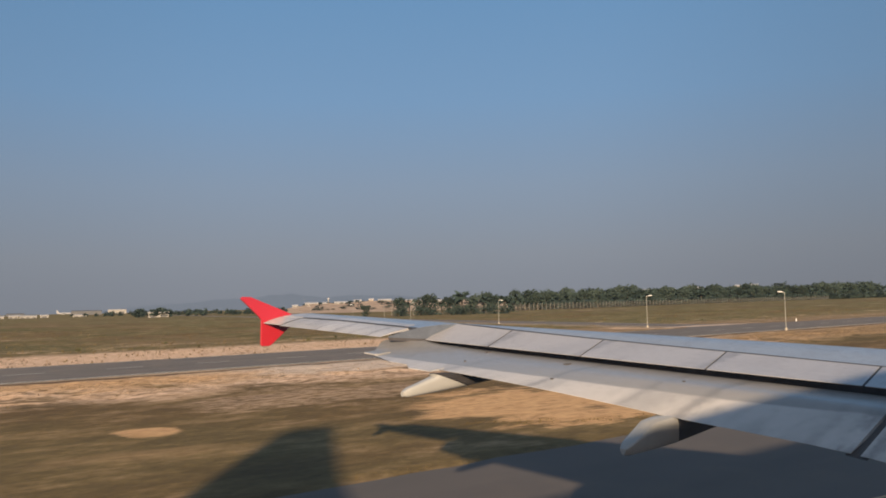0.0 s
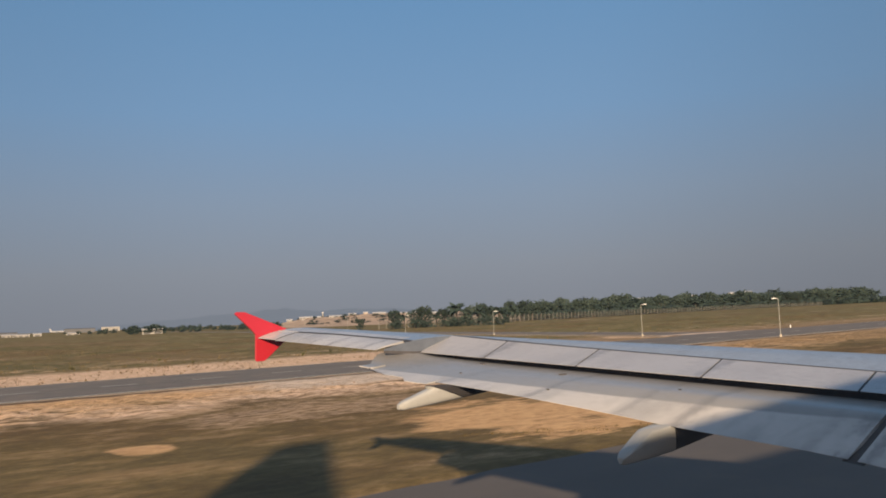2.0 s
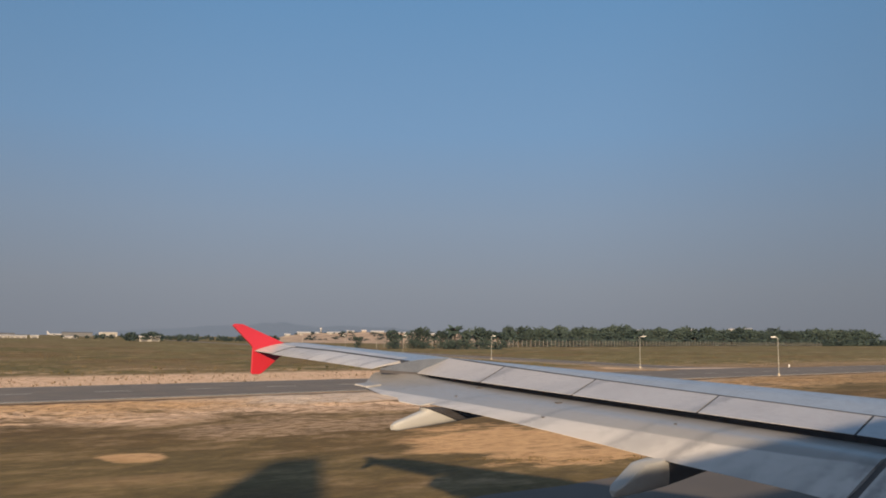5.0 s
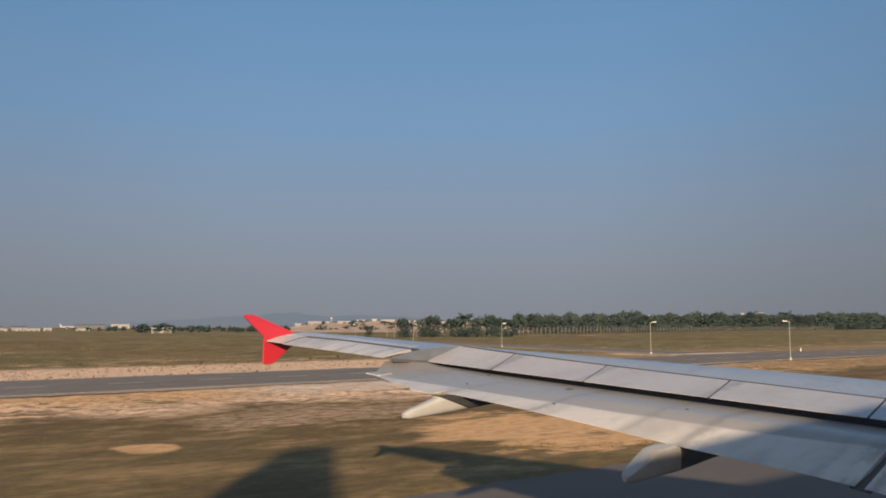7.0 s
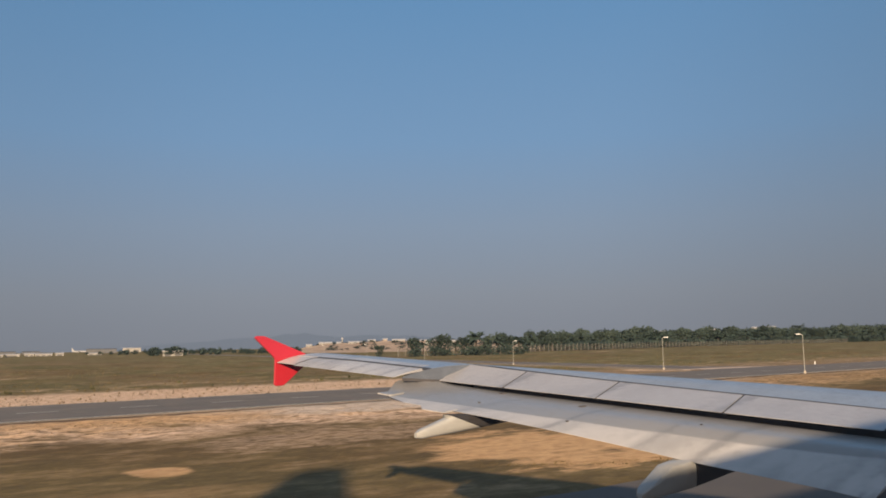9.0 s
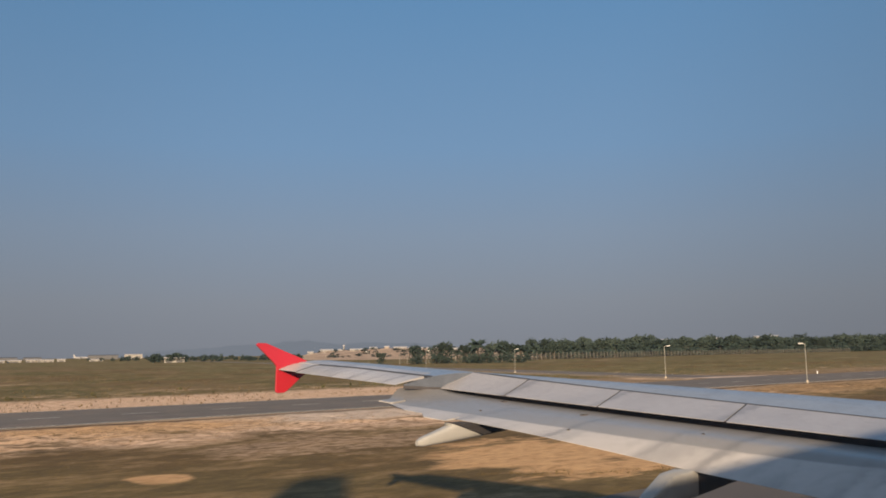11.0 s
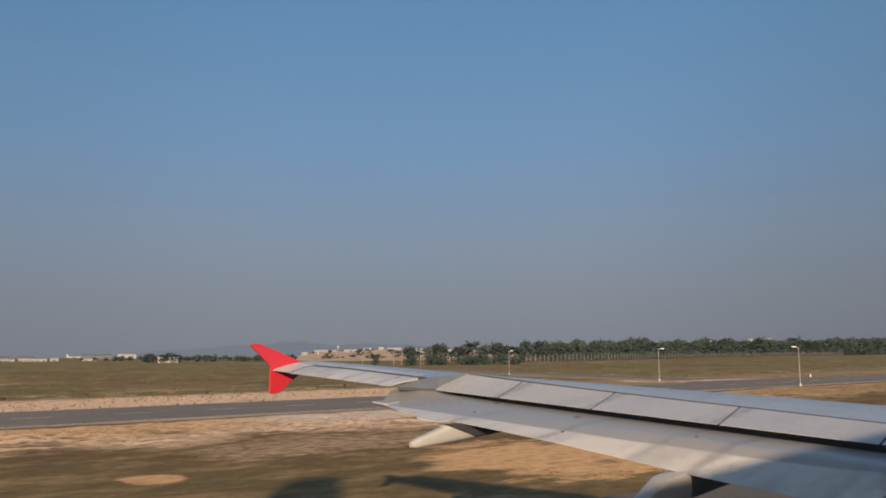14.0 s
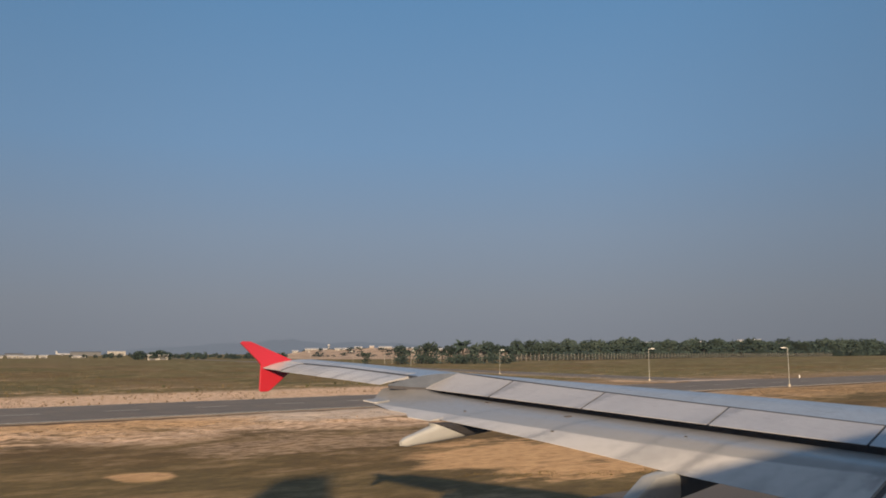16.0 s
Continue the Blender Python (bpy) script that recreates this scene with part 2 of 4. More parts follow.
def earth():
    """Dry grass, bare sand and rubble, laid out over the field."""
    m, n, l, b = material("field", 0.95)
    b.inputs["Specular IOR Level"].default_value = 0.15
    v = where(n, l)
    sep = n.new("ShaderNodeSeparateXYZ")
    l.new(v, sep.inputs[0])
    big, mid = noisy(n, l, where(n, l, (0.35, 1, 1)), 0.05, 6, 0.62), noisy(n, l, where(n, l, (0.48, 1, 1)), 0.32, 8, 0.70)
    fine, grit = noisy(n, l, where(n, l, (0.6, 1, 1)), 1.9, 7, 0.74), noisy(n, l, where(n, l, (0.5, 1, 1)), 8.0, 4, 0.7)
    x = calc(n, l, "ADD", sep.outputs[0], calc(n, l, "MULTIPLY", calc(n, l, "SUBTRACT", mid, 0.5), 12.0))
    y = calc(n, l, "ADD", sep.outputs[1], calc(n, l, "MULTIPLY", calc(n, l, "SUBTRACT", mid, 0.5), 16.0))
    # grass: brown near the taxiway, greener further out with haze put into the green
    soft = calc(n, l, "ADD", calc(n, l, "MULTIPLY", fine, 0.45), calc(n, l, "MULTIPLY", mid, 0.55))
    grass = ramp(n, l, soft, (0.39, (0.092, 0.0600, 0.0240)), (0.50, (0.142, 0.0930, 0.0360)), (0.61, (0.236, 0.154, 0.068)))
    green = ramp(n, l, soft, (0.40, (0.084, 0.0790, 0.0310)), (0.60, (0.222, 0.196, 0.079)))
    far = calc(n, l, "MULTIPLY", span(n, l, sep.outputs[1], 85, 110), span(n, l, sep.outputs[0], 20, 110, 0.55, 1.0))
    far = calc(n, l, "MULTIPLY", far, calc(n, l, "MAXIMUM", span(n, l, big, 0.40, 0.54), span(n, l, y, 112, 140, 1.0, 0.15)))
    vast = noisy(n, l, where(n, l, (1.0, 0.3, 1)), 0.045, 5, 0.6)
    k = calc(n, l, "MULTIPLY", span(n, l, big, 0.42, 0.58), 0.28)
    c = blend(n, l, k, grass, green)
    c = blend(n, l, calc(n, l, "MULTIPLY", far, 0.9), c, green)
    # wide patches of worn and of thicker grass
    out = span(n, l, sep.outputs[1], 92, 125)
    c = blend(n, l, calc(n, l, "MULTIPLY", out, calc(n, l, "MULTIPLY", span(n, l, vast, 0.49, 0.62, 0.0, 0.75), span(n, l, sep.outputs[0], 60, 120, 1.0, 0.3))), c, (0.205, 0.140, 0.070))
    c = blend(n, l, calc(n, l, "MULTIPLY", out, span(n, l, vast, 0.36, 0.46, 0.55, 0.0)), c, (0.088, 0.084, 0.026))
    # sand
    sand = ramp(n, l, fine, (0.36, (0.33, 0.205, 0.117)), (0.48, (0.63, 0.440, 0.30)), (0.62, (0.80, 0.60, 0.44)))
    clay = ramp(n, l, fine, (0.34, (0.44, 0.258, 0.120)), (0.60, (0.67, 0.425, 0.215)))

    def band(a, b_, c_, d):
        return calc(n, l, "MULTIPLY", span(n, l, y, a, b_), span(n, l, y, c_, d, 1.0, 0.0))

    calm = [calc(n, l, "ADD", sep.outputs[k], calc(n, l, "MULTIPLY", calc(n, l, "SUBTRACT", mid, 0.5), 2.5)) for k in (0, 1)]

    def spot(px, py, rx, ry, at=(x, y)):
        dx = calc(n, l, "POWER", calc(n, l, "ABSOLUTE", calc(n, l, "DIVIDE", calc(n, l, "SUBTRACT", at[0], px), rx), 0), 2)
        dy = calc(n, l, "POWER", calc(n, l, "ABSOLUTE", calc(n, l, "DIVIDE", calc(n, l, "SUBTRACT", at[1], py), ry), 0), 2)
        return span(n, l, calc(n, l, "ADD", dx, dy), 0.6, 1.2, 1.0, 0.0)

    bank = calc(n, l, "MULTIPLY", calc(n, l, "MULTIPLY", band(43.0, 49, 66, 68), span(n, l, mid, 0.38, 0.50, 0.25, 1.0)), calc(n, l, "MULTIPLY", span(n, l, fine, 0.36, 0.52, 0.25, 1.0), span(n, l, x, 68, 95, 1.0, 0.45)))
    rough = calc(n, l, "MULTIPLY", calc(n, l, "MULTIPLY", band(51, 55, 66, 68), span(n, l, x, 68, 95, 0.9, 0.4)), span(n, l, fine, 0.34, 0.50, 0.3, 1.0))
    bank = calc(n, l, "MAXIMUM", bank, rough)
    verge = calc(n, l, "MULTIPLY", calc(n, l, "MULTIPLY", band(72, 75, 95, 103), span(n, l, mid, 0.28, 0.43)), span(n, l, x, 65, 105, 1.0, 0.22))
    patch = calc(n, l, "MULTIPLY", calc(n, l, "MULTIPLY", span(n, l, mid, 0.50, 0.66), span(n, l, sep.outputs[1], 95, 130, 1.0, 0.25)), span(n, l, sep.outputs[1], 40, 52, 0.20, 0.75))
    strips = calc(n, l, "MULTIPLY", span(n, l, big, 0.58, 0.68), 0.5)
    total = calc(n, l, "MAXIMUM", calc(n, l, "MAXIMUM", bank, verge), calc(n, l, "MAXIMUM", patch, strips))
    total = calc(n, l, "MAXIMUM", total, calc(n, l, "MULTIPLY", spot(27, 29.0, 6.5, 6.0), span(n, l, fine, 0.30, 0.46, 0.4, 1.0)))
    total = calc(n, l, "MAXIMUM", total, calc(n, l, "MULTIPLY", spot(10.6, 33.6, 1.25, 1.5, calm), 0.9))
    total = calc(n, l, "MAXIMUM", total, calc(n, l, "MULTIPLY", calc(n, l, "MULTIPLY", spot(92, 54, 24, 7), 0.42), span(n, l, fine, 0.44, 0.60, 0.25, 1.0)))
    total = calc(n, l, "MAXIMUM", total, calc(n, l, "MULTIPLY", spot(110, 88, 8, 7), 0.8))
    total = calc(n, l, "MAXIMUM", total, calc(n, l, "MULTIPLY", calc(n, l, "MAXIMUM", spot(31, 49, 10, 6), spot(22, 40, 8, 4)), span(n, l, fine, 0.36, 0.56, 0.03, 0.40)))
    patchy = calc(n, l, "MAXIMUM", calc(n, l, "MAXIMUM", spot(27, 29.0, 7.5, 7.5), spot(10.7, 33.6, 3.0, 3.0, calm)), calc(n, l, "MULTIPLY", spot(104, 54, 30, 8), 0.8))
    warm = calc(n, l, "MAXIMUM", calc(n, l, "MULTIPLY", span(n, l, big, 0.44, 0.60), span(n, l, sep.outputs[1], 70, 78, 0.85, 0.15)), patchy)
    soil = blend(n, l, warm, sand, clay)
    c = blend(n, l, total, c, soil)
    # pale gravel spread along the near edge of the road
    gravel = calc(n, l, "MULTIPLY", calc(n, l, "MULTIPLY", span(n, l, calm[1], 56.5, 58.5), span(n, l, calm[1], 61.0, 61.8, 1.0, 0.0)), calc(n, l, "MULTIPLY", span(n, l, x, 18, 34), span(n, l, x, 72, 92, 0.8, 0.1)))
    apron = calc(n, l, "MULTIPLY", calc(n, l, "MULTIPLY", span(n, l, calm[1], 50.5, 52.5), span(n, l, calm[1], 61.0, 61.8, 1.0, 0.0)), calc(n, l, "MULTIPLY", span(n, l, x, 24, 29), span(n, l, x, 44, 62, 0.85, 0.0)))
    gravel = calc(n, l, "MAXIMUM", gravel, apron)
    c = blend(n, l, gravel, c, ramp(n, l, fine, (0.35, (0.44, 0.36, 0.29)), (0.6, (0.64, 0.545, 0.46))))
    edge = calc(n, l, "MULTIPLY", span(n, l, sep.outputs[1], 59.6, 60.6), span(n, l, sep.outputs[1], 62.4, 63.0, 1.0, 0.0))
    c = blend(n, l, calc(n, l, "MULTIPLY", edge, span(n, l, mid, 0.36, 0.50, 0.35, 0.9)), c, (0.075, 0.045, 0.024))
    c = blend(n, l, calc(n, l, "MULTIPLY", span(n, l, grit, 0.50, 0.70), 0.20), c, (0.09, 0.057, 0.024))
    l.new(c, b.inputs["Base Color"])
    relief(n, l, b, calc(n, l, "ADD", fine, calc(n, l, "MULTIPLY", grit, 0.5)), 0.5, 0.12)
    return m


FIELD = earth()


# ---- helpers for meshes ----
def part(name, bm, mat, parent=None, label=""):
    me = bpy.data.meshes.new(name)
    bm.normal_update()
    bm.to_mesh(me)
    bm.free()
    me.materials.append(mat)
    ob = new(name, me)
    ob.parent = parent
    if label:
        ob["label"] = label
    return ob


def smooth(ob, angle=35):
    for p in ob.data.polygons:
        p.use_smooth = True
    ob.data.set_sharp_from_angle(angle=radians(angle))
    return ob


def raw(name, verts, faces, mat, parent=None):
    me = bpy.data.meshes.new(name)
    me.from_pydata(verts, [], faces)
    me.update()
    me.materials.append(mat)
    ob = new(name, me)
    ob.parent = parent
    return ob


def loft(rings, caps=True):
    bm = bmesh.new()
    vs = [[bm.verts.new(p) for p in r] for r in rings]
    for a, b in zip(vs, vs[1:]):
        k = len(a)
        for i in range(k):
            bm.faces.new((a[i], a[(i + 1) % k], b[(i + 1) % k], b[i]))
    if caps:
        bm.faces.new(vs[0])
        bm.faces.new(vs[-1][::-1])
    bmesh.ops.recalc_face_normals(bm, faces=bm.faces)
    return bm


def box(x0, x1, y0, y1, z0, z1, bevel=0.0):
    bm = bmesh.new()
    bmesh.ops.create_cube(bm, size=1)
    for v in bm.verts:
        v.co = Vector((x0 + (v.co.x + 0.5) * (x1 - x0), y0 + (v.co.y + 0.5) * (y1 - y0), z0 + (v.co.z + 0.5) * (z1 - z0)))
    if bevel:
        bmesh.ops.bevel(bm, geom=bm.edges[:], offset=bevel, segments=2, affect="EDGES")
    return bm


def tube(points, radii, sides=10):
    """A round bar along points."""
    rings = []
    for i, p in enumerate(points):
        p = Vector(p)
        d = (Vector(points[min(i + 1, len(points) - 1)]) - Vector(points[max(i - 1, 0)])).normalized()
        u = d.orthogonal().normalized()
        w = d.cross(u)
        rings.append([p + radii[i] * (math.cos(a) * u + math.sin(a) * w) for a in (2 * math.pi * k / sides for k in range(sides))])
    return loft(rings)


def empty(name, label, category, group="", at=(0, 0, 0)):
    ob = new(name)
    ob.location = at
    return tagged(ob, label, category, group)


# ---- ground, taxiway, roads ----
def steps(*runs):
    out = []
    for a, b, d in runs:
        out += list(np.arange(a, b, d))
    return out


def growing(a, b, first, k):
    out, d = [], first
    while a < b:
        out.append(a)
        a += d
        d *= k
    return out + [b]


def height(x, y):
    n1 = noise.noise(Vector((x * 0.09, y * 0.12, 0.3)))
    n2 = noise.noise(Vector((x * 0.7, y * 0.8, 4.1)))
    n3 = noise.noise(Vector((x * 0.012, y * 0.012, 9.7)))
    z = -0.02 + 0.05 * n1 + 0.02 * n2
    if 44 < y < 62:
        k = math.sin(math.pi * (y - 44) / 18)
        n4 = 1 - 2 * abs(noise.noise(Vector((x * 0.33, y * 0.45, 2.6))))
        z += k * (0.10 * n2 + 0.12 * n1 + 0.13 * n4)
    if 81 < y < 104:
        z += 0.10 * n2 * math.sin(math.pi * (y - 81) / 23)
    if y > 104:
        z += 0.12 * n2 + 0.25 * n1 + 0.3 * n3 * min(1, (y - 104) / 100)
    return z


def build_ground():
    xs = sorted(set([-v for v in growing(10, 4800, 4, 1.35)] + steps((-10, 60, 0.5), (60, 200, 2)) + growing(200, 4800, 4, 1.12)))
    ys = sorted(set([-v for v in growing(0, 4800, 8, 1.4)] + steps((2, 20, 3), (20, 62, 0.5), (62, 110, 1), (110, 300, 4)) + growing(300, 4800, 6, 1.12)))
    verts = []
    for y in ys:
        for x in xs:
            on_road = 61.6 < y < 80.2 or y < 20.8
            crossing = y >= 79 and 110.5 + 0.245 * (y - 82) < x < 124.5 + 0.245 * (y - 82) and y < 1000
            verts.append((x, y, -0.08 if on_road or crossing else height(x, y)))
    w = len(xs)
    faces = [(j * w + i, j * w + i + 1, (j + 1) * w + i + 1, (j + 1) * w + i) for j in range(len(ys) - 1) for i in range(w - 1)]
    ob = raw("ground", verts, faces, FIELD)
    for p in ob.data.polygons:
        p.use_smooth = True
    tagged(ob, "flat airfield of dry brown grass with bare sandy patches", "ground", kind="structure")


build_ground()


def slab(name, outline, z0, z1, mat, label, category):
    bm = bmesh.new()
    f = bm.faces.new([bm.verts.new((x, y, z1)) for x, y in outline])
    r = bmesh.ops.extrude_face_region(bm, geom=[f])
    for g in r["geom"]:
        if isinstance(g, bmesh.types.BMVert):
            g.co.z = z0
    bmesh.ops.recalc_face_normals(bm, faces=bm.faces)
    ob = part(name, bm, mat)
    return tagged(ob, label, category, kind="structure")


def wavy(a, b, y, n, amp, seed):
    """Points of a slightly ragged edge."""
    return [(a + (b - a) * i / n, y + amp * noise.noise(Vector((i * 0.9, seed, 0)))) for i in range(n + 1)]


slab("taxiway", wavy(-400, 700, -60, 4, 0, 1) + wavy(700, -400, 20.3, 700, 0.22, 2), -0.3, 0.0, TARMAC,
     "worn grey asphalt taxiway beside the grass", "taxiway")
slab("road", wavy(-600, 1400, 62.2, 500, 0.18, 3) + wavy(1400, -600, 79.4, 500, 0.2, 4), -0.3, 0.03, ROAD,
     "grey asphalt service road with worn white markings", "road")
mouth = [(103.5, 79.0), (108.5, 79.8), (111.3, 81.4), (112.4, 84.0)]
far_l, far_r = (112.4 + 0.245 * 900, 984.0), (122.6 + 0.245 * 900, 984.0)
slab("side_road", mouth + [far_l, far_r, (124.6, 92.0), (125.4, 88.0), (128.5, 84.0), (135.0, 80.6), (146.0, 79.0)], -0.3, 0.026, ROAD,
     "grey asphalt side road running out to the horizon", "road")


def stripe(name, x0, x1, y0, y1, z, mat, parent, bend=0.0):
    bm = bmesh.new()
    a = [bm.verts.new(p) for p in ((x0, y0, z), (x1, y0 + bend, z), (x1, y1 + bend, z), (x0, y1, z))]
    bm.faces.new(a)
    ob = part(name, bm, mat, parent)
    return ob


road = bpy.data.objects["road"]
for i in range(-12, 60):
    x = 12.5 + i * 7.4
    stripe("lane_dash", x, x + 2.9, 70.35, 70.55, 0.036, LINE, road)
stripe("edge_line", -600, 1400, 62.50, 62.72, 0.035, LINE, road)
stripe("edge_line", -600, 96, 78.75, 78.88, 0.035, LINE, road)
stripe("edge_line", 148, 1400, 78.75, 78.88, 0.035, LINE, road)
side = bpy.data.objects["side_road"]
for x in (113.6, 123.0):
    bm = bmesh.new()
    bm.faces.new([bm.verts.new(p) for p in ((x, 88, 0.032), (x + 0.14, 88, 0.032), (x + 220.14, 988, 0.032), (x + 220, 988, 0.032))])
    part("edge_line", bm, LINE, side)
# pale kerb along the side road, and the concrete drain beside it
for name, x0, y0, x1, y1, wide, z in (("kerb", 111.2, 88.0, 172.0, 343.0, 0.25, 0.05), ("drain_slab", 106.2, 82.0, 123.2, 150.0, 2.2, 0.05)):
    bm = bmesh.new()
    f = bm.faces.new([bm.verts.new(p) for p in ((x0, y0, z), (x0 + wide, y0, z), (x1 + wide, y1, z), (x1, y1, z))])
    r = bmesh.ops.extrude_face_region(bm, geom=[f])
    for g in r["geom"]:
        if isinstance(g, bmesh.types.BMVert):
            g.co.z = -0.3
    bmesh.ops.recalc_face_normals(bm, faces=bm.faces)
    tagged(part(name, bm, CURB), "dusty concrete %s beside the side road" % name.replace("_", " "), "kerb" if name == "kerb" else "drain", kind="structure")
taxi = bpy.data.objects["taxiway"]
for y0, name in ((14.25, "yellow_line"), (13.97, "yellow_line")):
    stripe(name, 0.0, 19.3, y0, y0 + 0.11, 0.004, YELLOW, taxi, -3.57)
stripe("yellow_line", 19.3, 19.42, 10.40, 10.79, 0.004, YELLOW, taxi)

# ---- the aircraft ----
plane = empty("airliner", "twin-engined airliner with grey wings and a red wingtip fence", "aircraft")
ROOT = 15.8                      # x of the wing's leading edge at the fuselage side
TIP = 16.90


def lead(y):
    return 0.47 * (y - 1.98)


def trail(y):
    return 6.25 + 0.214 * max(0.0, y - 6.4)


def crest(y):
    """Height of the wing's thickest line."""
    return 3.705 + 0.073 * (y - 7.64) + min(0.043, 0.0085 * max(0.0, 13.5 - y))


def shroud(y):
    """Height of the spoilers' rear edge."""
    return 3.493 + 0.072 * (y - 8.1)


def lip(y):
    """Station of the spoilers' rear edge, and of the trailing edge outboard of them."""
    return trail(y) - 0.75


def hinge(y):
    return lip(y) - (1.02 - 0.03 * max(0, y - 6.4))


def hinge_out(y):
    """Station of the aileron's front edge."""
    return lip(y) + 0.16 + 0.02 * (y - 13.7) + 0.10 * max(0.0, y - 15.4)


def top(y, s):
    """Height of the upper skin at station s behind the wing root's leading edge."""
    c = trail(y) - lead(y)
    a = lead(y) + 0.34 * c
    if s < a:
        k = 1 - (s - lead(y)) / (a - lead(y))
        return crest(y) - 0.055 * c * k ** 2.4
    if y > 13.64:
        k = (s - a) / (trail(y) - a)
        return crest(y) - (crest(y) - 3.97 - 0.076 * (y - 13.65)) * k ** 2.4
    k, kh = (s - a) / (lip(y) - a), max(0.2, (hinge(y) - a) / (lip(y) - a))
    drop = crest(y) - shroud(y)
    at_hinge = 0.018 + crest(y) - 3.58 - 0.072 * (y - 8.1) - (0.08 + 0.001 * (y - 7.64)) * (1 - kh ** 1.5)
    return crest(y) - drop * k ** min(1.5, max(1.0, math.log(max(0.02, at_hinge / drop)) / math.log(kh)))


def section(y, end, thin):
    c = trail(y) - lead(y)
    a = lead(y)
    us = (0.0, 0.02, 0.06, 0.12, 0.22, 0.34, 0.5, 0.66, 0.8, 0.9, 1.0)
    upper = [(a + u * (end - a), top(y, a + u * (end - a))) for u in us]
    lower = []
    for u in us[::-1]:
        s = a + u * (end - a)
        thick = 0.115 * c * (4 * u * (1 - u)) ** 0.5 * (1 - 0.25 * u) + thin * u
        lower.append((s, top(y, s) - thick))
    return [Vector((ROOT - s, y, z)) for s, z in upper + lower[:-1]]


def quad_panel(name, ya, yb, front, back, zf, thick_f, thick_b, mat, parent, label="", cuts=10, gap=0.012, chord=4, skew=(0.0, 0.0)):
    """A thin wedge-shaped panel between two stations of the span. skew: how far each end leans outboard towards the front."""
    rings = []
    for i in range(cuts + 1):
        base = ya + gap + (yb - ya - 2 * gap) * i / cuts
        pts_u, pts_l = [], []
        for j in range(chord + 1):
            k = j / chord
            y = base + (1 - k) * (skew[0] + (skew[1] - skew[0]) * i / cuts)
            s = front(y) + (back(y) - front(y)) * k
            z = zf(y, s)
            pts_u.append(Vector((ROOT - s, y, z)))
            pts_l.append(Vector((ROOT - s, y, z - thick_f * (1 - k) - thick_b * k)))
        rings.append(pts_u + pts_l[::-1])
    return smooth(part(name, loft(rings), mat, parent, label), 30)


def build_wing():
    ys = [1.2, 2.0, 3.2, 4.6, 6.4, 7.5, 8.65, 9.6, 10.53, 11.3, 12.14, 12.9, 13.65]
    wing = smooth(part("wing", loft([section(y, hinge(y), 0.12 + 0.02 * (13.65 - y)) for y in ys]), WING, plane, "light grey painted swept wing"), 40)
    # outboard panel with the aileron's bay
    yo = [13.65, 14.4, 15.2, 15.9, 16.5, TIP]
    smooth(part("outer_wing", loft([section(y, hinge_out(y) - 0.05, 0.10) for y in yo]), WING, wing), 40)
    quad_panel("aileron", 13.76, 16.36, hinge_out, lambda y: trail(y) + 0.03, lambda y, s: top(y, s) + 0.004, 0.05, 0.004, AILERON, wing, "pale grey aileron", 12)
    quad_panel("shroud_panel", 13.95, TIP, lambda y: lip(y) - 0.14, lambda y: hinge_out(y) - 0.06, lambda y, s: top(y, s) + 0.004, 0.03, 0.02, AILERON, wing, "pale grey fixed panel ahead of the aileron", 10)
    rings = [[Vector((ROOT - s, y, top(y, s) + dz)) for s, dz in ((hinge_out(y) - 0.07, 0.006), (hinge_out(y) + 0.022, 0.009), (hinge_out(y) + 0.022, -0.02), (hinge_out(y) - 0.07, -0.02))] for y in [13.66 + 0.225 * i for i in range(13)]]
    part("aileron_hinge", loft(rings), SEAL, wing, "dark hinge line ahead of the aileron")
    quad_panel("tip_panel", 16.36, TIP, hinge_out, trail, lambda y, s: top(y, s) + 0.004, 0.10, 0.006, AILERON, wing, "", 4)
    rings = []
    for i in range(5):
        s = hinge_out(16.36) + (trail(16.36) - hinge_out(16.36)) * i / 4
        rings.append([Vector((ROOT - s, 16.36 + dy, top(16.36, s) + dz)) for dy, dz in ((-0.02, 0.007), (0.02, 0.007), (0.02, -0.02), (-0.02, -0.02))])
    part("aileron_end_seal", loft(rings), SEAL, wing, "dark gap at the aileron's outer end")
    # end rib that closes the step between the aileron and the last spoiler
    rim = [lip(13.66) - 0.94 + (trail(13.66) - lip(13.66) + 0.91) * i / 20 for i in range(21)]
    low = [3.885 + 0.075 * (q - lip(13.66) + 0.30) / 1.02 for q in rim]
    rings = [[Vector((ROOT - q, y, z)) for q, z in [(q, top(13.66, q) - 0.003) for q in rim] + list(zip(rim, low))[::-1]] for y in (13.632, 13.646)]
    part("end_rib", loft(rings), RIB, wing, "grey end rib beside the aileron")
    # dark strip standing in for the shaded cavity below the rib
    rings = [[Vector((ROOT - q, y, z)) for q, z in list(zip(rim, low)) + [(q, z - 0.05) for q, z in zip(rim, low)][::-1]] for y in (13.634, 13.644)]
    part("rib_seal", loft(rings), COVE, wing, "dark strip painted in for the shaded cavity under the end rib")
    for ya, yb, skew in ((12.25, 13.60, (0.23, 0.20)), (10.57, 12.25, (0.23, 0.23)), (8.67, 10.57, (0.23, 0.23)), (6.75, 8.67, (0.2, 0.23)), (3.1, 6.75, (0.0, 0.2))):
        quad_panel("spoiler", ya, yb, lambda y: hinge(y) + 0.03, lip, lambda y, s: top(min(y, 13.63), s) + 0.006 + 0.05 * max(0.0, y - 13.63), 0.07, 0.007, SPOILER, wing, "pale grey spoiler panel", 8, 0.016, 6, skew)
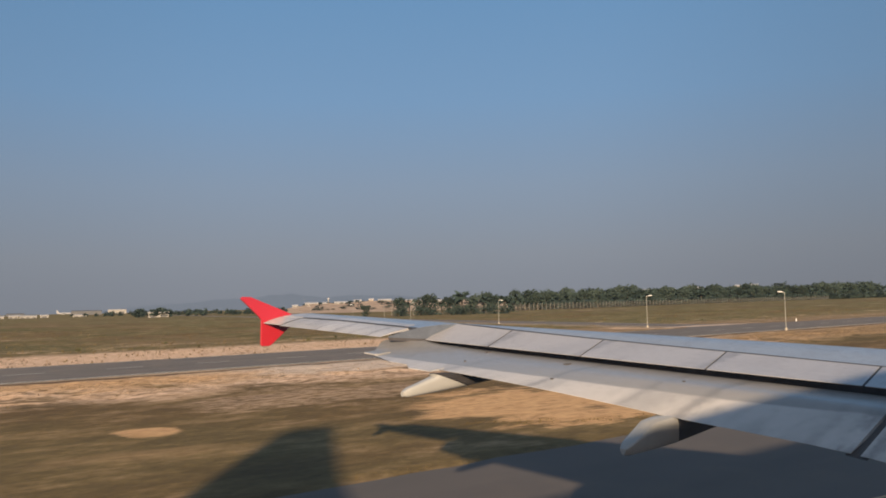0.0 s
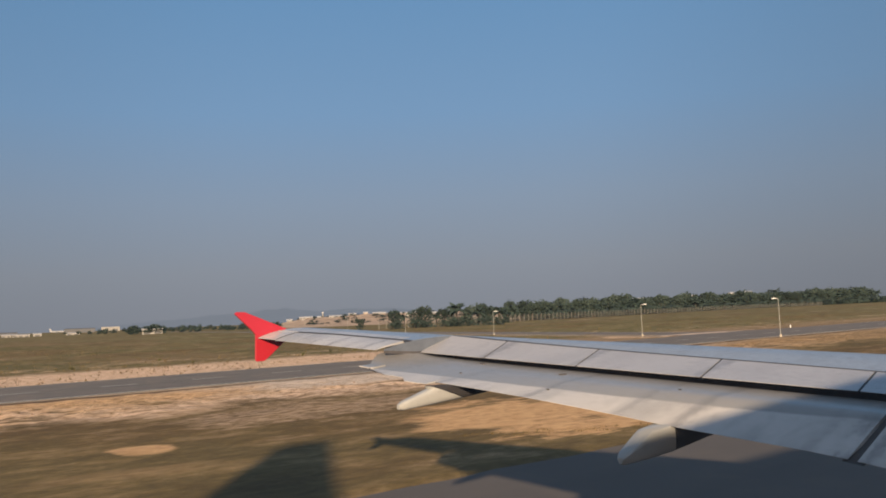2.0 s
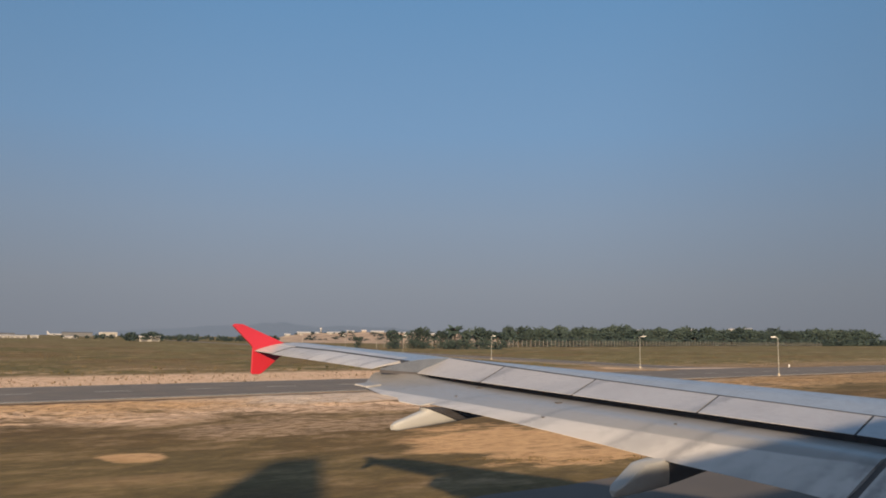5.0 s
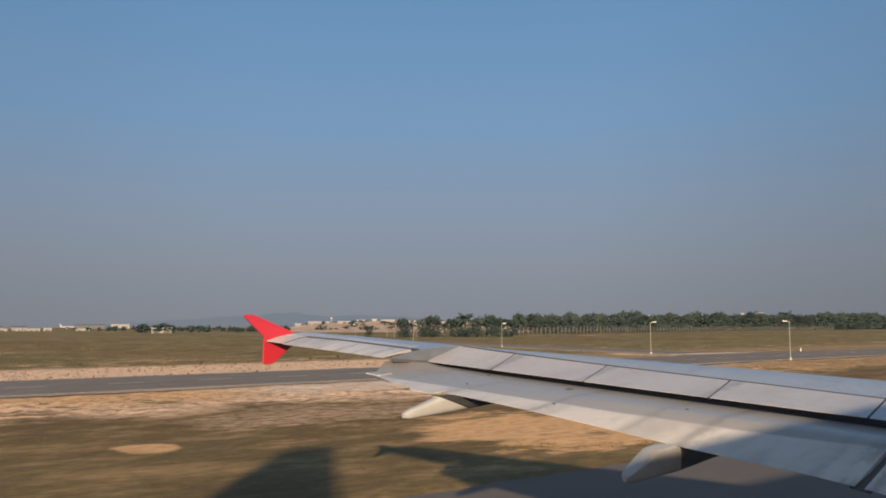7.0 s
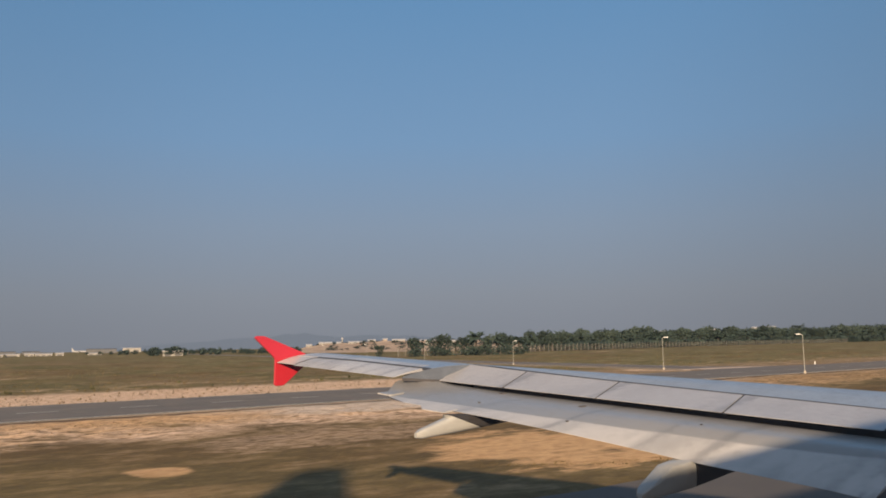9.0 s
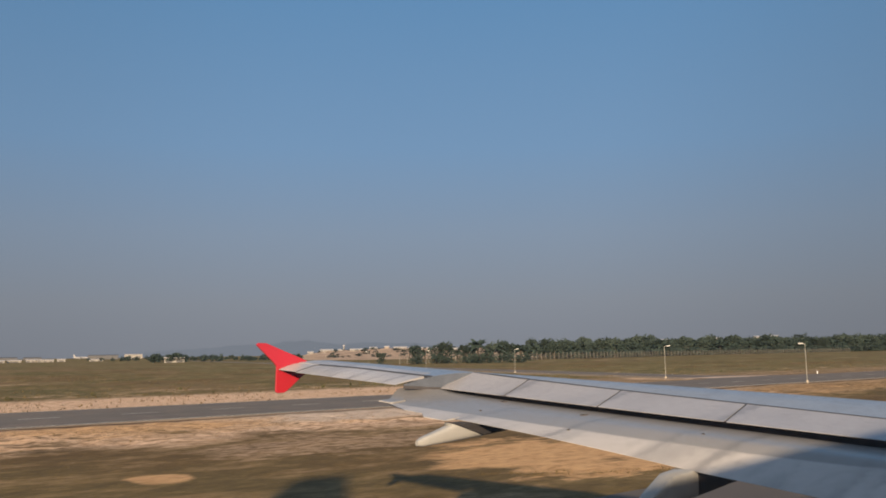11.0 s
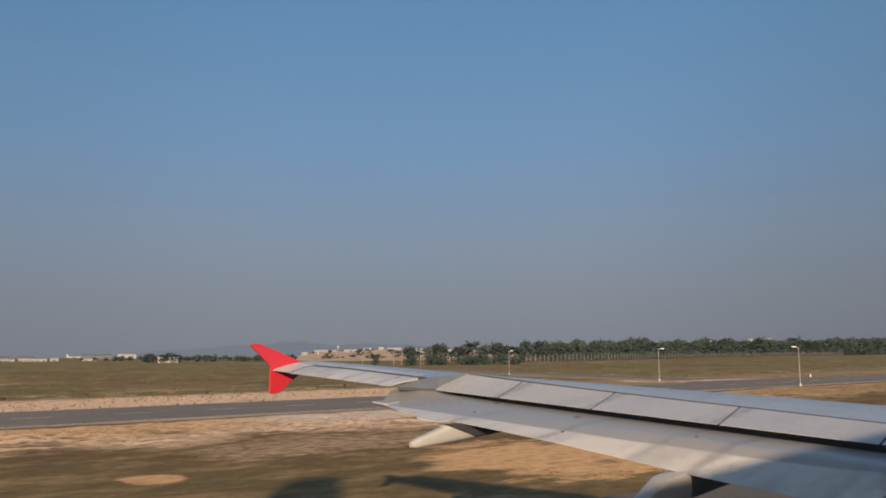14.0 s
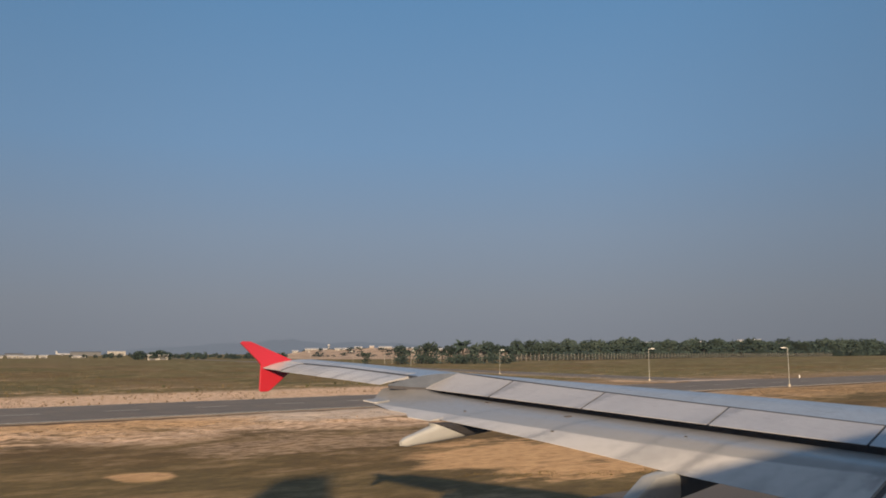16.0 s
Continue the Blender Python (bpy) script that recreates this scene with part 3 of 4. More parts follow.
    quad_panel("fixed_panel", 1.9, 3.08, lambda y: hinge(y) + 0.03, lip, lambda y, s: top(y, s) + 0.006, 0.07, 0.014, WING, wing, "", 4)
    # dark rubber seals in the joints between the spoilers and along their hinge
    for base, lean in ((12.25, 0.23), (10.57, 0.23), (8.67, 0.23), (6.75, 0.2)):
        rings = []
        for i in range(7):
            y = base + lean * (1 - i / 6)
            s = hinge(y) + 0.02 + (lip(y) - hinge(y) - 0.05) * i / 6
            x, z = ROOT - s, top(y, s)
            rings.append([Vector((x, y - 0.014, z + 0.004)), Vector((x, y + 0.014, z + 0.004)), Vector((x, y + 0.014, z - 0.03)), Vector((x, y - 0.014, z - 0.03))])
        part("joint_seal", loft(rings), SEAL, wing, "dark rubber seal between two spoilers")
    rings = []
    for i in range(25):
        y = 3.1 + (13.62 - 3.1) * i / 24
        s0, s1 = hinge(y) - 0.022, hinge(y) + 0.036
        rings.append([Vector((ROOT - s0, y, top(y, s0) + 0.004)), Vector((ROOT - s1, y, top(y, s1) + 0.010)), Vector((ROOT - s1, y, top(y, s1) - 0.03)), Vector((ROOT - s0, y, top(y, s0) - 0.03))])
    part("hinge_seal", loft(rings), SEAL, wing, "dark hinge line ahead of the spoilers")
    # rear spar, painted dark for the shade in the bay behind it
    rings = []
    for y in (1.9, 4.0, 6.4, 9.0, 11.5, 13.6):
        s0, s1 = hinge(y) + 0.006, hinge(y) + 0.03
        z1, z0 = top(y, s0) - 0.075, shroud(y) - 0.42
        rings.append([Vector((ROOT - s, y, z)) for s, z in ((s0, z1), (s1, z1), (s1, z0), (s0, z0))])
    # wall added in painted shade to close the slot's open outer end
    rib = [hinge(13.63) + (lip(13.63) - 0.02 - hinge(13.63)) * i / 8 for i in range(9)]
    walls = [[Vector((ROOT - q, y, z)) for q, z in [(q, top(13.63, q) - 0.012) for q in rib] + [(q, 3.55 + 0.24 * i / 8) for i, q in enumerate(rib)][::-1]] for y in (13.612, 13.628)]
    part("bay_rib", loft(walls), HOLLOW_SHADE, wing, "near-black wall added to shade the open flap bay")
    part("rear_spar", loft(rings), SPAR, wing, "spar behind the spoilers, painted dark for the unlit bay")
    # plate added to keep sun from leaking through the slot
    rings = []
    for y in (1.9, 4.0, 6.4, 9.0, 11.5, 13.5):
        s0, s1, z = hinge(y) - 0.05, trail(y) - 0.93, shroud(y) - 0.31
        rings.append([Vector((ROOT - s0, y, z + 0.02)), Vector((ROOT - s1, y, z + 0.06)), Vector((ROOT - s1, y, z)), Vector((ROOT - s0, y, z - 0.04))])
    part("lower_shroud", loft(rings), SPAR, wing, "dark plate added to stop sun leaking ahead of the flap")
    # slats along the leading edge
    for ya, yb in ((2.6, 5.2), (6.6, 9.0), (9.0, 11.5), (11.5, 14.0), (14.0, 16.4)):
        rings = []
        for i in range(7):
            y = ya + 0.02 + (yb - ya - 0.04) * i / 6
            c = trail(y) - lead(y)
            pts = []
            for u in (0.12, 0.08, 0.045, 0.02, 0.004):
                s = lead(y) + u * c
                pts.append(Vector((ROOT - s + 0.02, y, top(y, s) + 0.012)))
            low = [Vector((p.x - 0.01, y, p.z - 0.03 - 0.5 * (top(y, lead(y) + 0.34 * c) - p.z))) for p in pts[::-1]]
            rings.append(pts + low)
        smooth(part("slat", loft(rings), WING, wing), 40)
    return wing


wing = build_wing()


def flap_tail(y):
    return 3.08 + 0.118 * (y - 7.94) - 0.01 * max(0, 6.4 - y) + 0.042 * max(0.0, 1 - ((y - 10.5) / 2.4) ** 2)


def slot(y):
    """Gap between the spoilers' rear edge and the flap under it."""
    k = min(1.0, max(0.0, (13.6 - y) / 1.6))
    return 0.030 + 0.026 * k * k * (3 - 2 * k) + 0.004 * max(0.0, 12.0 - y)


def flap_rise(y):
    """How far the flap's outer end stands up past the last spoiler."""
    k = min(1.0, max(0.0, (y - 13.42) / 0.40))
    return 0.075 * k * k * (3 - 2 * k)


def flap_ring(y):
    t, zt, zf = trail(y), shroud(y) + flap_rise(y), flap_tail(y)
    nose, rear = t - 0.98, t + 0.90
    up, lo = [], []
    for k in (0.0, 0.02, 0.06, 0.12, 0.20, 0.32, 0.44, 0.50, 0.56, 0.66, 0.78, 0.90, 1.0):
        s = nose + (rear - nose) * k
        mid = zt - slot(y) - 0.045
        if k < 0.5:
            z = zt - slot(y) - 0.045 * (k / 0.5) - 0.18 * max(0, 1 - k / 0.12) ** 2
        else:
            z = mid + (zf - mid) * ((k - 0.5) / 0.5) ** 1.04
        up.append((s, z))
        lo.append((s, z - 0.004 - 0.20 * (1 - k) * min(1, k / 0.08)))
    return [Vector((ROOT - s, y, z)) for s, z in up + lo[::-1][:-1]]


def slanted(k):
    """How far the flap's outer end is cut back at the fraction k of its chord."""
    rows = ((0.0, 0.36), (0.24, 0.34), (0.36, 0.0), (0.6, 0.28), (0.82, 0.62), (0.92, 0.86), (1.0, 1.36))
    for (a, p), (b, q) in zip(rows, rows[1:]):
        if k <= b:
            return p + (q - p) * (k - a) / (b - a)
    return rows[-1][1]


def build_flap(ya, yb, cut=False):
    rings = []
    for i in range(19):
        k = i / 18
        ring = flap_ring(ya + (yb - ya) * k)
        if cut and k > 0.8:
            rear, front = min(p.x for p in ring), max(p.x for p in ring)
            u = [(front - p.x) / (front - rear) for p in ring]
            for n, (p, c) in enumerate(zip(ring, u)):
                dy = slanted(c) * (k - 0.8) / 0.2
                p.x, p.z = flap_ring(p.y - dy)[n][0], flap_ring(p.y - dy)[n][2]
                p.y -= dy
        rings.append(ring)
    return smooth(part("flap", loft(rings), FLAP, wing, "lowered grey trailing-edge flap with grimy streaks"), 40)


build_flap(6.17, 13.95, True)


def flap_skin(y, k):
    """A point of the flap's rear slope, which may lie past its edge."""
    mid = shroud(y) + flap_rise(y) - slot(y) - 0.045
    return Vector((ROOT - trail(y) + 0.98 - 1.88 * k, y, mid + (flap_tail(y) - mid) * (k - 0.5) / 0.5))


tab = [[flap_skin(y, k0) + Vector((0, 0, 0.006)), flap_skin(y, k1), flap_skin(y, k1) - Vector((0, 0, 0.008)), flap_skin(y, k0) - Vector((0, 0, 0.035))] for y, k0, k1 in ((11.64, 0.94, 1.085), (11.85, 0.94, 1.09), (12.02, 0.94, 1.095), (12.24, 0.94, 1.0))]
part("flap_tab", loft(tab), FLAP, wing, "grey tab at the rear edge of the flap")
smooth(part("flap_end_plate", loft([[flap_skin(y, k) + Vector((0, 0, dz)) for k, dz in ((0.74, 0.02), (0.90, 0.02), (0.90, 0.005), (0.74, -0.06))] for y in (13.12, 13.36)]), FLAP, wing, "short grey fairing on the flap's outer end"), 30)
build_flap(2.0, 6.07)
joint = [[p + Vector((0.02, 0, -0.035)) for p in flap_ring(y)] for y in (6.02, 6.24)]
part("flap_joint", loft(joint), COVE, wing, "dark gap between the inner and outer flap")


def build_fairing(y, x_tip, z_tip, x_cut, z_flap, wide, rise, slant, sag, keel):
    """Canoe-shaped housing of a flap track: a pale drooped tail and a root ahead of it painted dark for shade."""
    def ring(x, top_z, low_z, w):
        out = []
        for a in range(16):
            q = 2 * math.pi * (a + 0.5) / 16
            cx, cz = math.cos(q), math.sin(q)
            wk = w * (1 - keel * (0.5 - 0.5 * math.copysign(abs(cz) ** 0.6, cz)))
            out.append(Vector((x, y + wk * math.copysign(abs(cx) ** 0.45, cx), (top_z + low_z) / 2 + (top_z - low_z) / 2 * math.copysign(abs(cz) ** 0.6, cz))))
        return out

    def up_z(x):
        return min(z_tip + rise * (x - x_tip), z_flap + 0.09)

    def low_z(x):
        return z_tip - 0.105 + 0.075 * (x - x_tip) - sag * math.sin(math.pi * min(1, max(0, (x - x_tip) / 1.7)))
    tail = []
    for i in range(9):
        k = i / 8 * (0.55 if i < 8 else 1)
        x = x_tip + (x_cut - x_tip) * k
        pinch = 0.018 if i == 0 else 0.0
        r = ring(x, up_z(x) - pinch, low_z(x) + pinch, wide * ((0.45 if i else 0.28) + 0.55 * k ** 0.7))
        if i == 8:
            for p in r:
                p.x -= slant * (p.z - low_z(x))
        tail.append(r)
    fairing = smooth(part("flap_track_fairing", loft(tail), FAIRING, wing, "pale grey canoe-shaped flap track fairing"), 40)
    root = [[p + Vector((0.014, 0, 0.006)) for p in tail[-1]]] + [ring(x, up_z(x) - 0.03, low_z(x) + 0.008, wide * w) for x, w in ((x_cut + 0.3, 0.95), (x_cut + 0.7, 0.95), (x_cut + 1.3, 0.9), (x_cut + 2.0, 0.8))]
    part("fairing_root", loft(root), HOLLOW_SHADE, fairing, "fairing root painted dark for the shade under the flap")


build_fairing(11.42, 6.72, 3.325, 7.85, 3.43, 0.13, 0.295, 2.8, 0.005, 0.15)
build_fairing(8.22, 7.52, 2.83, 8.50, 3.03, 0.19, 0.54, 0.5, 0.03, 0.72)


def build_fence():
    """Wingtip fence: an arrow-shaped fin above and below the tip."""
    upper = [(8.30, 4.30), (8.02, 4.34), (7.06, 4.73), (6.90, 4.735), (6.86, 4.70), (7.22, 4.35), (7.27, 4.28)]
    lower = [(7.27, 4.28), (7.26, 3.80), (7.29, 3.765), (7.44, 3.765), (7.49, 3.79), (7.86, 4.10), (8.30, 4.24)]
    outline = upper + lower[1:]
    bm = bmesh.new()
    sides = []
    for side_y in (16.90, 16.925, 16.95):
        sides.append([bm.verts.new((x, side_y + (0.10 * (z - 4.28) if z > 4.28 else 0.02 * (4.28 - z)), z)) for x, z in outline])
    for a, b in zip(sides, sides[1:]):
        for i in range(len(outline)):
            j = (i + 1) % len(outline)
            bm.faces.new((a[i], a[j], b[j], b[i]))
    bm.faces.new(sides[0])
    bm.faces.new(sides[-1][::-1])
    bmesh.ops.recalc_face_normals(bm, faces=bm.faces)
    bmesh.ops.bevel(bm, geom=[e for e in bm.edges if abs(e.verts[0].co.y - e.verts[1].co.y) < 0.03 and e.calc_face_angle(0) > 1.2], offset=0.008, segments=1, affect="EDGES")
    part("wingtip_fence", bm, RED, wing, "bright red wingtip fence")


build_fence()

# small dark fittings on the flap's upper side
for y, i, dx, dy in ((12.12, 4, 0.05, 0.04), (10.5, 5, 0.055, 0.035), (10.06, 10, 0.018, 0.02), (11.76, 9, 0.016, 0.016), (8.6, 6, 0.016, 0.018)):
    p = flap_ring(y)[i]
    part("flap_fitting", box(p.x - dx, p.x + dx, y - dy, y + dy, p.z - 0.03, p.z + 0.012, 0.004), COVE, wing, "small dark fitting on the flap")

# fuselage
FZ, FR = 4.10, 1.98


def hull(x):
    """Radius and centre height of the fuselage at x."""
    if x > 21.5:
        k = min(1, (x - 21.5) / 6.0)
        return FR * math.sqrt(max(0.0, 1 - k ** 2.2)), FZ - 0.55 * k ** 2
    if x < -1.5:
        k = (-1.5 - x) / 12.0
        return FR * (1 - 0.86 * k ** 1.5), FZ + 1.25 * k ** 1.5
    return FR, FZ


def skin(x, a):
    rr, zc = hull(x)
    return Vector((x, rr * math.cos(a), zc + rr * math.sin(a)))


WIN_X0, WIN_X1, WIN_Z0, WIN_Z1 = -0.105, 0.122, 4.375, 4.705


def build_fuselage():
    xs = [27.5 - 0.02, 27.3, 26.8, 26, 25, 23.5, 21.5, 18, 14, 10, 6, 3, 1, 0.4, -0.4, -1.5, -3, -4.5, -6, -7.5, -9, -10.5, -12, -13.4]
    a0, a1 = math.asin((4.2 - FZ) / FR), math.asin((4.9 - FZ) / FR)
    angles = [a0, (a0 + a1) / 2, a1] + [a1 + (2 * math.pi - (a1 - a0)) * k / 38 for k in range(1, 38)]
    bm = bmesh.new()
    rows = [[bm.verts.new(skin(x, a)) for a in angles] for x in xs]
    n = len(angles)
    for j in range(len(xs) - 1):
        for i in range(n):
            if xs[j] == 0.4 and i in (0, 1):
                continue
            k = (i + 1) % n
            bm.faces.new((rows[j][i], rows[j][k], rows[j + 1][k], rows[j + 1][i]))
    bm.faces.new(rows[0])
    bm.faces.new(rows[-1])
    bmesh.ops.recalc_face_normals(bm, faces=bm.faces)
    body = smooth(part("fuselage", bm, WHITE, plane, "white painted fuselage skin"), 30)
    # the panel that holds the window: outer and inner skin round a rounded opening
    cx, cz = (WIN_X0 + WIN_X1) / 2, (WIN_Z0 + WIN_Z1) / 2
    hx, hz, rad = (WIN_X1 - WIN_X0) / 2, (WIN_Z1 - WIN_Z0) / 2, 0.095
    loop, edge = [], []
    for i in range(64):
        q = 2 * math.pi * (i + 0.5) / 64
        c, s = math.cos(q), math.sin(q)
        px, pz = math.copysign(hx - rad, c) + rad * c, math.copysign(hz - rad, s) + rad * s
        loop.append((cx + px, cz + pz))
        m = max(abs(c), abs(s))
        edge.append((0.4 * c / m, 4.55 + 0.35 * s / m))
    bm = bmesh.new()

    def on(r, p):
        return bm.verts.new((p[0], math.sqrt(r * r - (p[1] - FZ) ** 2), p[1]))
    rings = [[on(FR, p) for p in edge], [on(FR, p) for p in loop], [on(FR - 0.028, p) for p in loop], [on(FR - 0.028, p) for p in edge]]
    for a, b in zip(rings, rings[1:]):
        for i in range(64):
            j = (i + 1) % 64
            bm.faces.new((a[i], a[j], b[j], b[i]))
    bmesh.ops.recalc_face_normals(bm, faces=bm.faces)
    frame_ob = part("cabin_window_frame", bm, RUBBER, body, "dark cabin window surround")
    bm = bmesh.new()
    faces = [[on(FR - gap, p) for p in loop] for gap in (0.012, 0.016)]
    bm.faces.new(faces[0])
    bm.faces.new(faces[1][::-1])
    for i in range(64):
        j = (i + 1) % 64
        bm.faces.new((faces[0][i], faces[0][j], faces[1][j], faces[1][i]))
    bmesh.ops.recalc_face_normals(bm, faces=bm.faces)
    part("pane", bm, ACRYLIC, frame_ob, "slightly hazy acrylic window pane").visible_shadow = False
    return body


fuselage = build_fuselage()


def slim(chords, thick=0.10):
    """A lofted fin or tailplane. chords: rows of (front x, rear x, y, z, upright)."""
    rings = []
    for xf, xr, y, z, upright in chords:
        c = xf - xr
        pts = []
        for u in (0, 0.03, 0.12, 0.3, 0.6, 0.85, 1.0):
            pts.append((xf - u * c, thick * c * 1.4 * (u ** 0.5) * (1 - u) + 0.004))
        loop = pts + [(x, -t) for x, t in pts[::-1]]
        rings.append([Vector((x, y + (t if upright else 0), z + (0 if upright else t))) for x, t in loop])
    return loft(rings)


smooth(part("tail_fin", slim([(-3.6, -12.05, 0, 5.6, 1), (-6.1, -12.2, 0, 6.78, 1), (-8.25, -12.45, 0, 8.84, 1), (-10.75, -12.9, 0, 11.75, 1)]), WHITE, plane), 40)
for sgn in (1, -1):
    smooth(part("tailplane", slim([(-8.4, -12.2, sgn * 0.4, 4.9, 0), (-11.6, -13.2, sgn * 6.2, 5.5, 0)]), WHITE, plane), 40)
me = wing.data.copy()
other = new("wing", me)
other.parent = plane
other["label"] = "light grey painted swept wing"
me.transform(Matrix.Diagonal((1, -1, 1, 1)))
me.flip_normals()


def build_engine(y):
    prof = [(3.9, 0.80), (4.0, 0.92), (3.6, 1.10), (2.4, 1.18), (0.8, 1.10), (-0.3, 0.92), (-0.32, 0.80), (-0.9, 0.55), (-1.6, 0.25)]
    rings = [[Vector((ROOT - 3.0 + x, y + r * math.cos(a), 1.85 + r * math.sin(a))) for a in (2 * math.pi * k / 32 for k in range(32))] for x, r in prof]
    eng = smooth(part("engine_nacelle", loft(rings), WHITE, plane, "white engine nacelle under the wing"), 40)
    rings = [[Vector((ROOT + x, y + w, z)) for w, z in ((-0.16, 2.7), (0.16, 2.7), (0.1, 3.45), (-0.1, 3.45))] for x in (0.5, -2.6)]
    part("pylon", loft(rings), WHITE, eng)


build_engine(5.75)
build_engine(-5.75)
for gx, gy in ((ROOT - 5.2, 3.8), (ROOT - 5.2, -3.8), (22.8, 0.0)):
    leg = part("landing_gear_leg", tube([(gx, gy, 0.5), (gx, gy, 3.0)], [0.11, 0.13], 12), METAL, plane)
    for off in (-0.42, 0.42):
        rings = []
        for k, r in ((-0.17, 0.40), (-0.13, 0.54), (0, 0.575), (0.13, 0.54), (0.17, 0.40)):
            rings.append([Vector((gx + r * math.cos(a), gy + off + k, 0.575 + r * math.sin(a))) for a in (2 * math.pi * q / 28 for q in range(28))])
        smooth(part("wheel", loft(rings), RUBBER, leg, "black rubber tyre"), 50)


# ---- beyond the taxiway ----
def polar(b, d):
    """A place by its bearing forward of the left wing and its distance from the seat."""
    return d * math.sin(radians(b)), SEAT[1] + d * math.cos(radians(b))


# distant ridge, its haze put in as an even blue-grey glow
def build_ridge():
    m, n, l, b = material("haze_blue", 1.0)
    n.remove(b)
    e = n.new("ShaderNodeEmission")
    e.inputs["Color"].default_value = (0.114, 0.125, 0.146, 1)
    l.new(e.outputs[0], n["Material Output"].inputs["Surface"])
    verts, faces = [], []
    for i in range(81):
        b_ = 14 + 30 * i / 80
        k = math.sin(math.pi * i / 80) ** 1.2
        h = 4 + k * (62 + 26 * noise.noise(Vector((i * 0.13, 2.2, 0))) + 9 * noise.noise(Vector((i * 0.5, 5, 0))))
        x, y = polar(b_, 4450)
        x2, y2 = polar(b_, 4650)
        verts += [(x, y, -6), (x, y, h), (x2, y2, h * 0.9), (x2, y2, -6)]
    for i in range(80):
        for q in range(4):
            a, b2 = i * 4 + q, i * 4 + (q + 1) % 4
            faces.append((a, b2, b2 + 4, a + 4))
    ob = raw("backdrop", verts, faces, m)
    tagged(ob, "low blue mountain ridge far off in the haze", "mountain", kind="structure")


build_ridge()

RUBBLE = plain("clods", (0.26, 0.17, 0.10), 0.95, 0.3, 0.6)
HILLSAND = plain("hill_sand", (0.46, 0.335, 0.235), 0.95, 0.45, 0.05)


def build_hill():
    verts, faces = [], []
    nb, nr = 120, 20
    for i in range(nb + 1):
        b = 25.5 + 22 * i / nb
        for j in range(nr + 1):
            r = 640 + 480 * j / nr
            x, y = polar(b, r)
            k = min(1, j / 13)
            ends = min(1, i / 22) ** 1.2 * min(1, (nb - i) / 15)
            h = 12.5 * k ** 1.3 * (0.75 + 0.35 * noise.noise(Vector((b * 0.35, r * 0.004, 0)))) + 1.3 * k * noise.noise(Vector((b * 2.1, r * 0.03, 3)))
            verts.append((x, y, -0.6 + h * ends))
    for i in range(nb):
        for j in range(nr):
            a = i * (nr + 1) + j
            faces.append((a, a + 1, a + nr + 2, a + nr + 1))
    ob = raw("hill", verts, faces, HILLSAND)
    for p in ob.data.polygons:
        p.use_smooth = True
    tagged(ob, "low bare sandy rise with scattered scrub", "hill", kind="structure")
    return {(i, j): verts[i * (nr + 1) + j] for i in range(nb + 1) for j in range(nr + 1)}


HILL = build_hill()


# ---- plants ----
def palm_crown(seed, spread=4.2, rise=2.2):
    """Feathered fronds arching out of a palm's head."""
    rnd = random.Random(seed)
    verts, faces = [], []
    for f in range(22):
        a = f * 2.4 + rnd.uniform(-0.3, 0.3)
        lift = rnd.uniform(0.1, 1.25)
        length = spread * rnd.uniform(0.8, 1.15)
        ca, sa = math.cos(a), math.sin(a)
        last = None
        for k in range(10):
            u = (k + 1) / 10
            r = length * u * math.cos(lift * (1 - 0.3 * u))
            z = length * (math.sin(lift) * u - (0.75 - 0.25 * lift) * u * u)
            p = Vector((r * ca, r * sa, z))
            if last is not None:
                w = 0.95 * math.sin(math.pi * min(0.97, u * 0.9 + 0.12))
                for s in (-1, 1):
                    drop = rnd.uniform(0.35, 0.8) * w
                    tip = p + Vector((-sa * w * s + ca * 0.3, ca * w * s + sa * 0.3, -drop))
                    n0 = len(verts)
                    verts += [tuple(last), tuple(p), tuple(tip), tuple(last + (tip - p) * 0.85)]
                    faces.append((n0, n0 + 1, n0 + 2, n0 + 3))
            last = p
    return verts, faces


def leaf_crown(seed, w=3.4, h=6.0, count=420, size=0.62):
    """Many small leaf clumps round a few limbs, with gaps between the lobes."""
    rnd = random.Random(seed)
    lobes = [(Vector((rnd.uniform(-0.6, 0.6) * w, rnd.uniform(-0.6, 0.6) * w, rnd.uniform(0.15, 0.85) * h)), rnd.uniform(0.35, 0.62) * w) for _ in range(9)]
    verts, faces = [], []
    for i in range(count):
        c, r = lobes[i % 9]
        d = Vector((rnd.gauss(0, 1), rnd.gauss(0, 1), rnd.gauss(0, 0.8))).normalized()
        p = c + d * r * rnd.uniform(0.55, 1.08)
        u = Vector((rnd.gauss(0, 1), rnd.gauss(0, 1), rnd.gauss(0, 1))).normalized()
        v = u.orthogonal().normalized()
        s = size * rnd.uniform(0.5, 1.2)
        n0 = len(verts)
        verts += [tuple(p + u * s), tuple(p + v * s * 0.7), tuple(p - u * s * 0.8), tuple(p - v * s * 0.6)]
        faces.append((n0, n0 + 1, n0 + 2, n0 + 3))
    return verts, faces


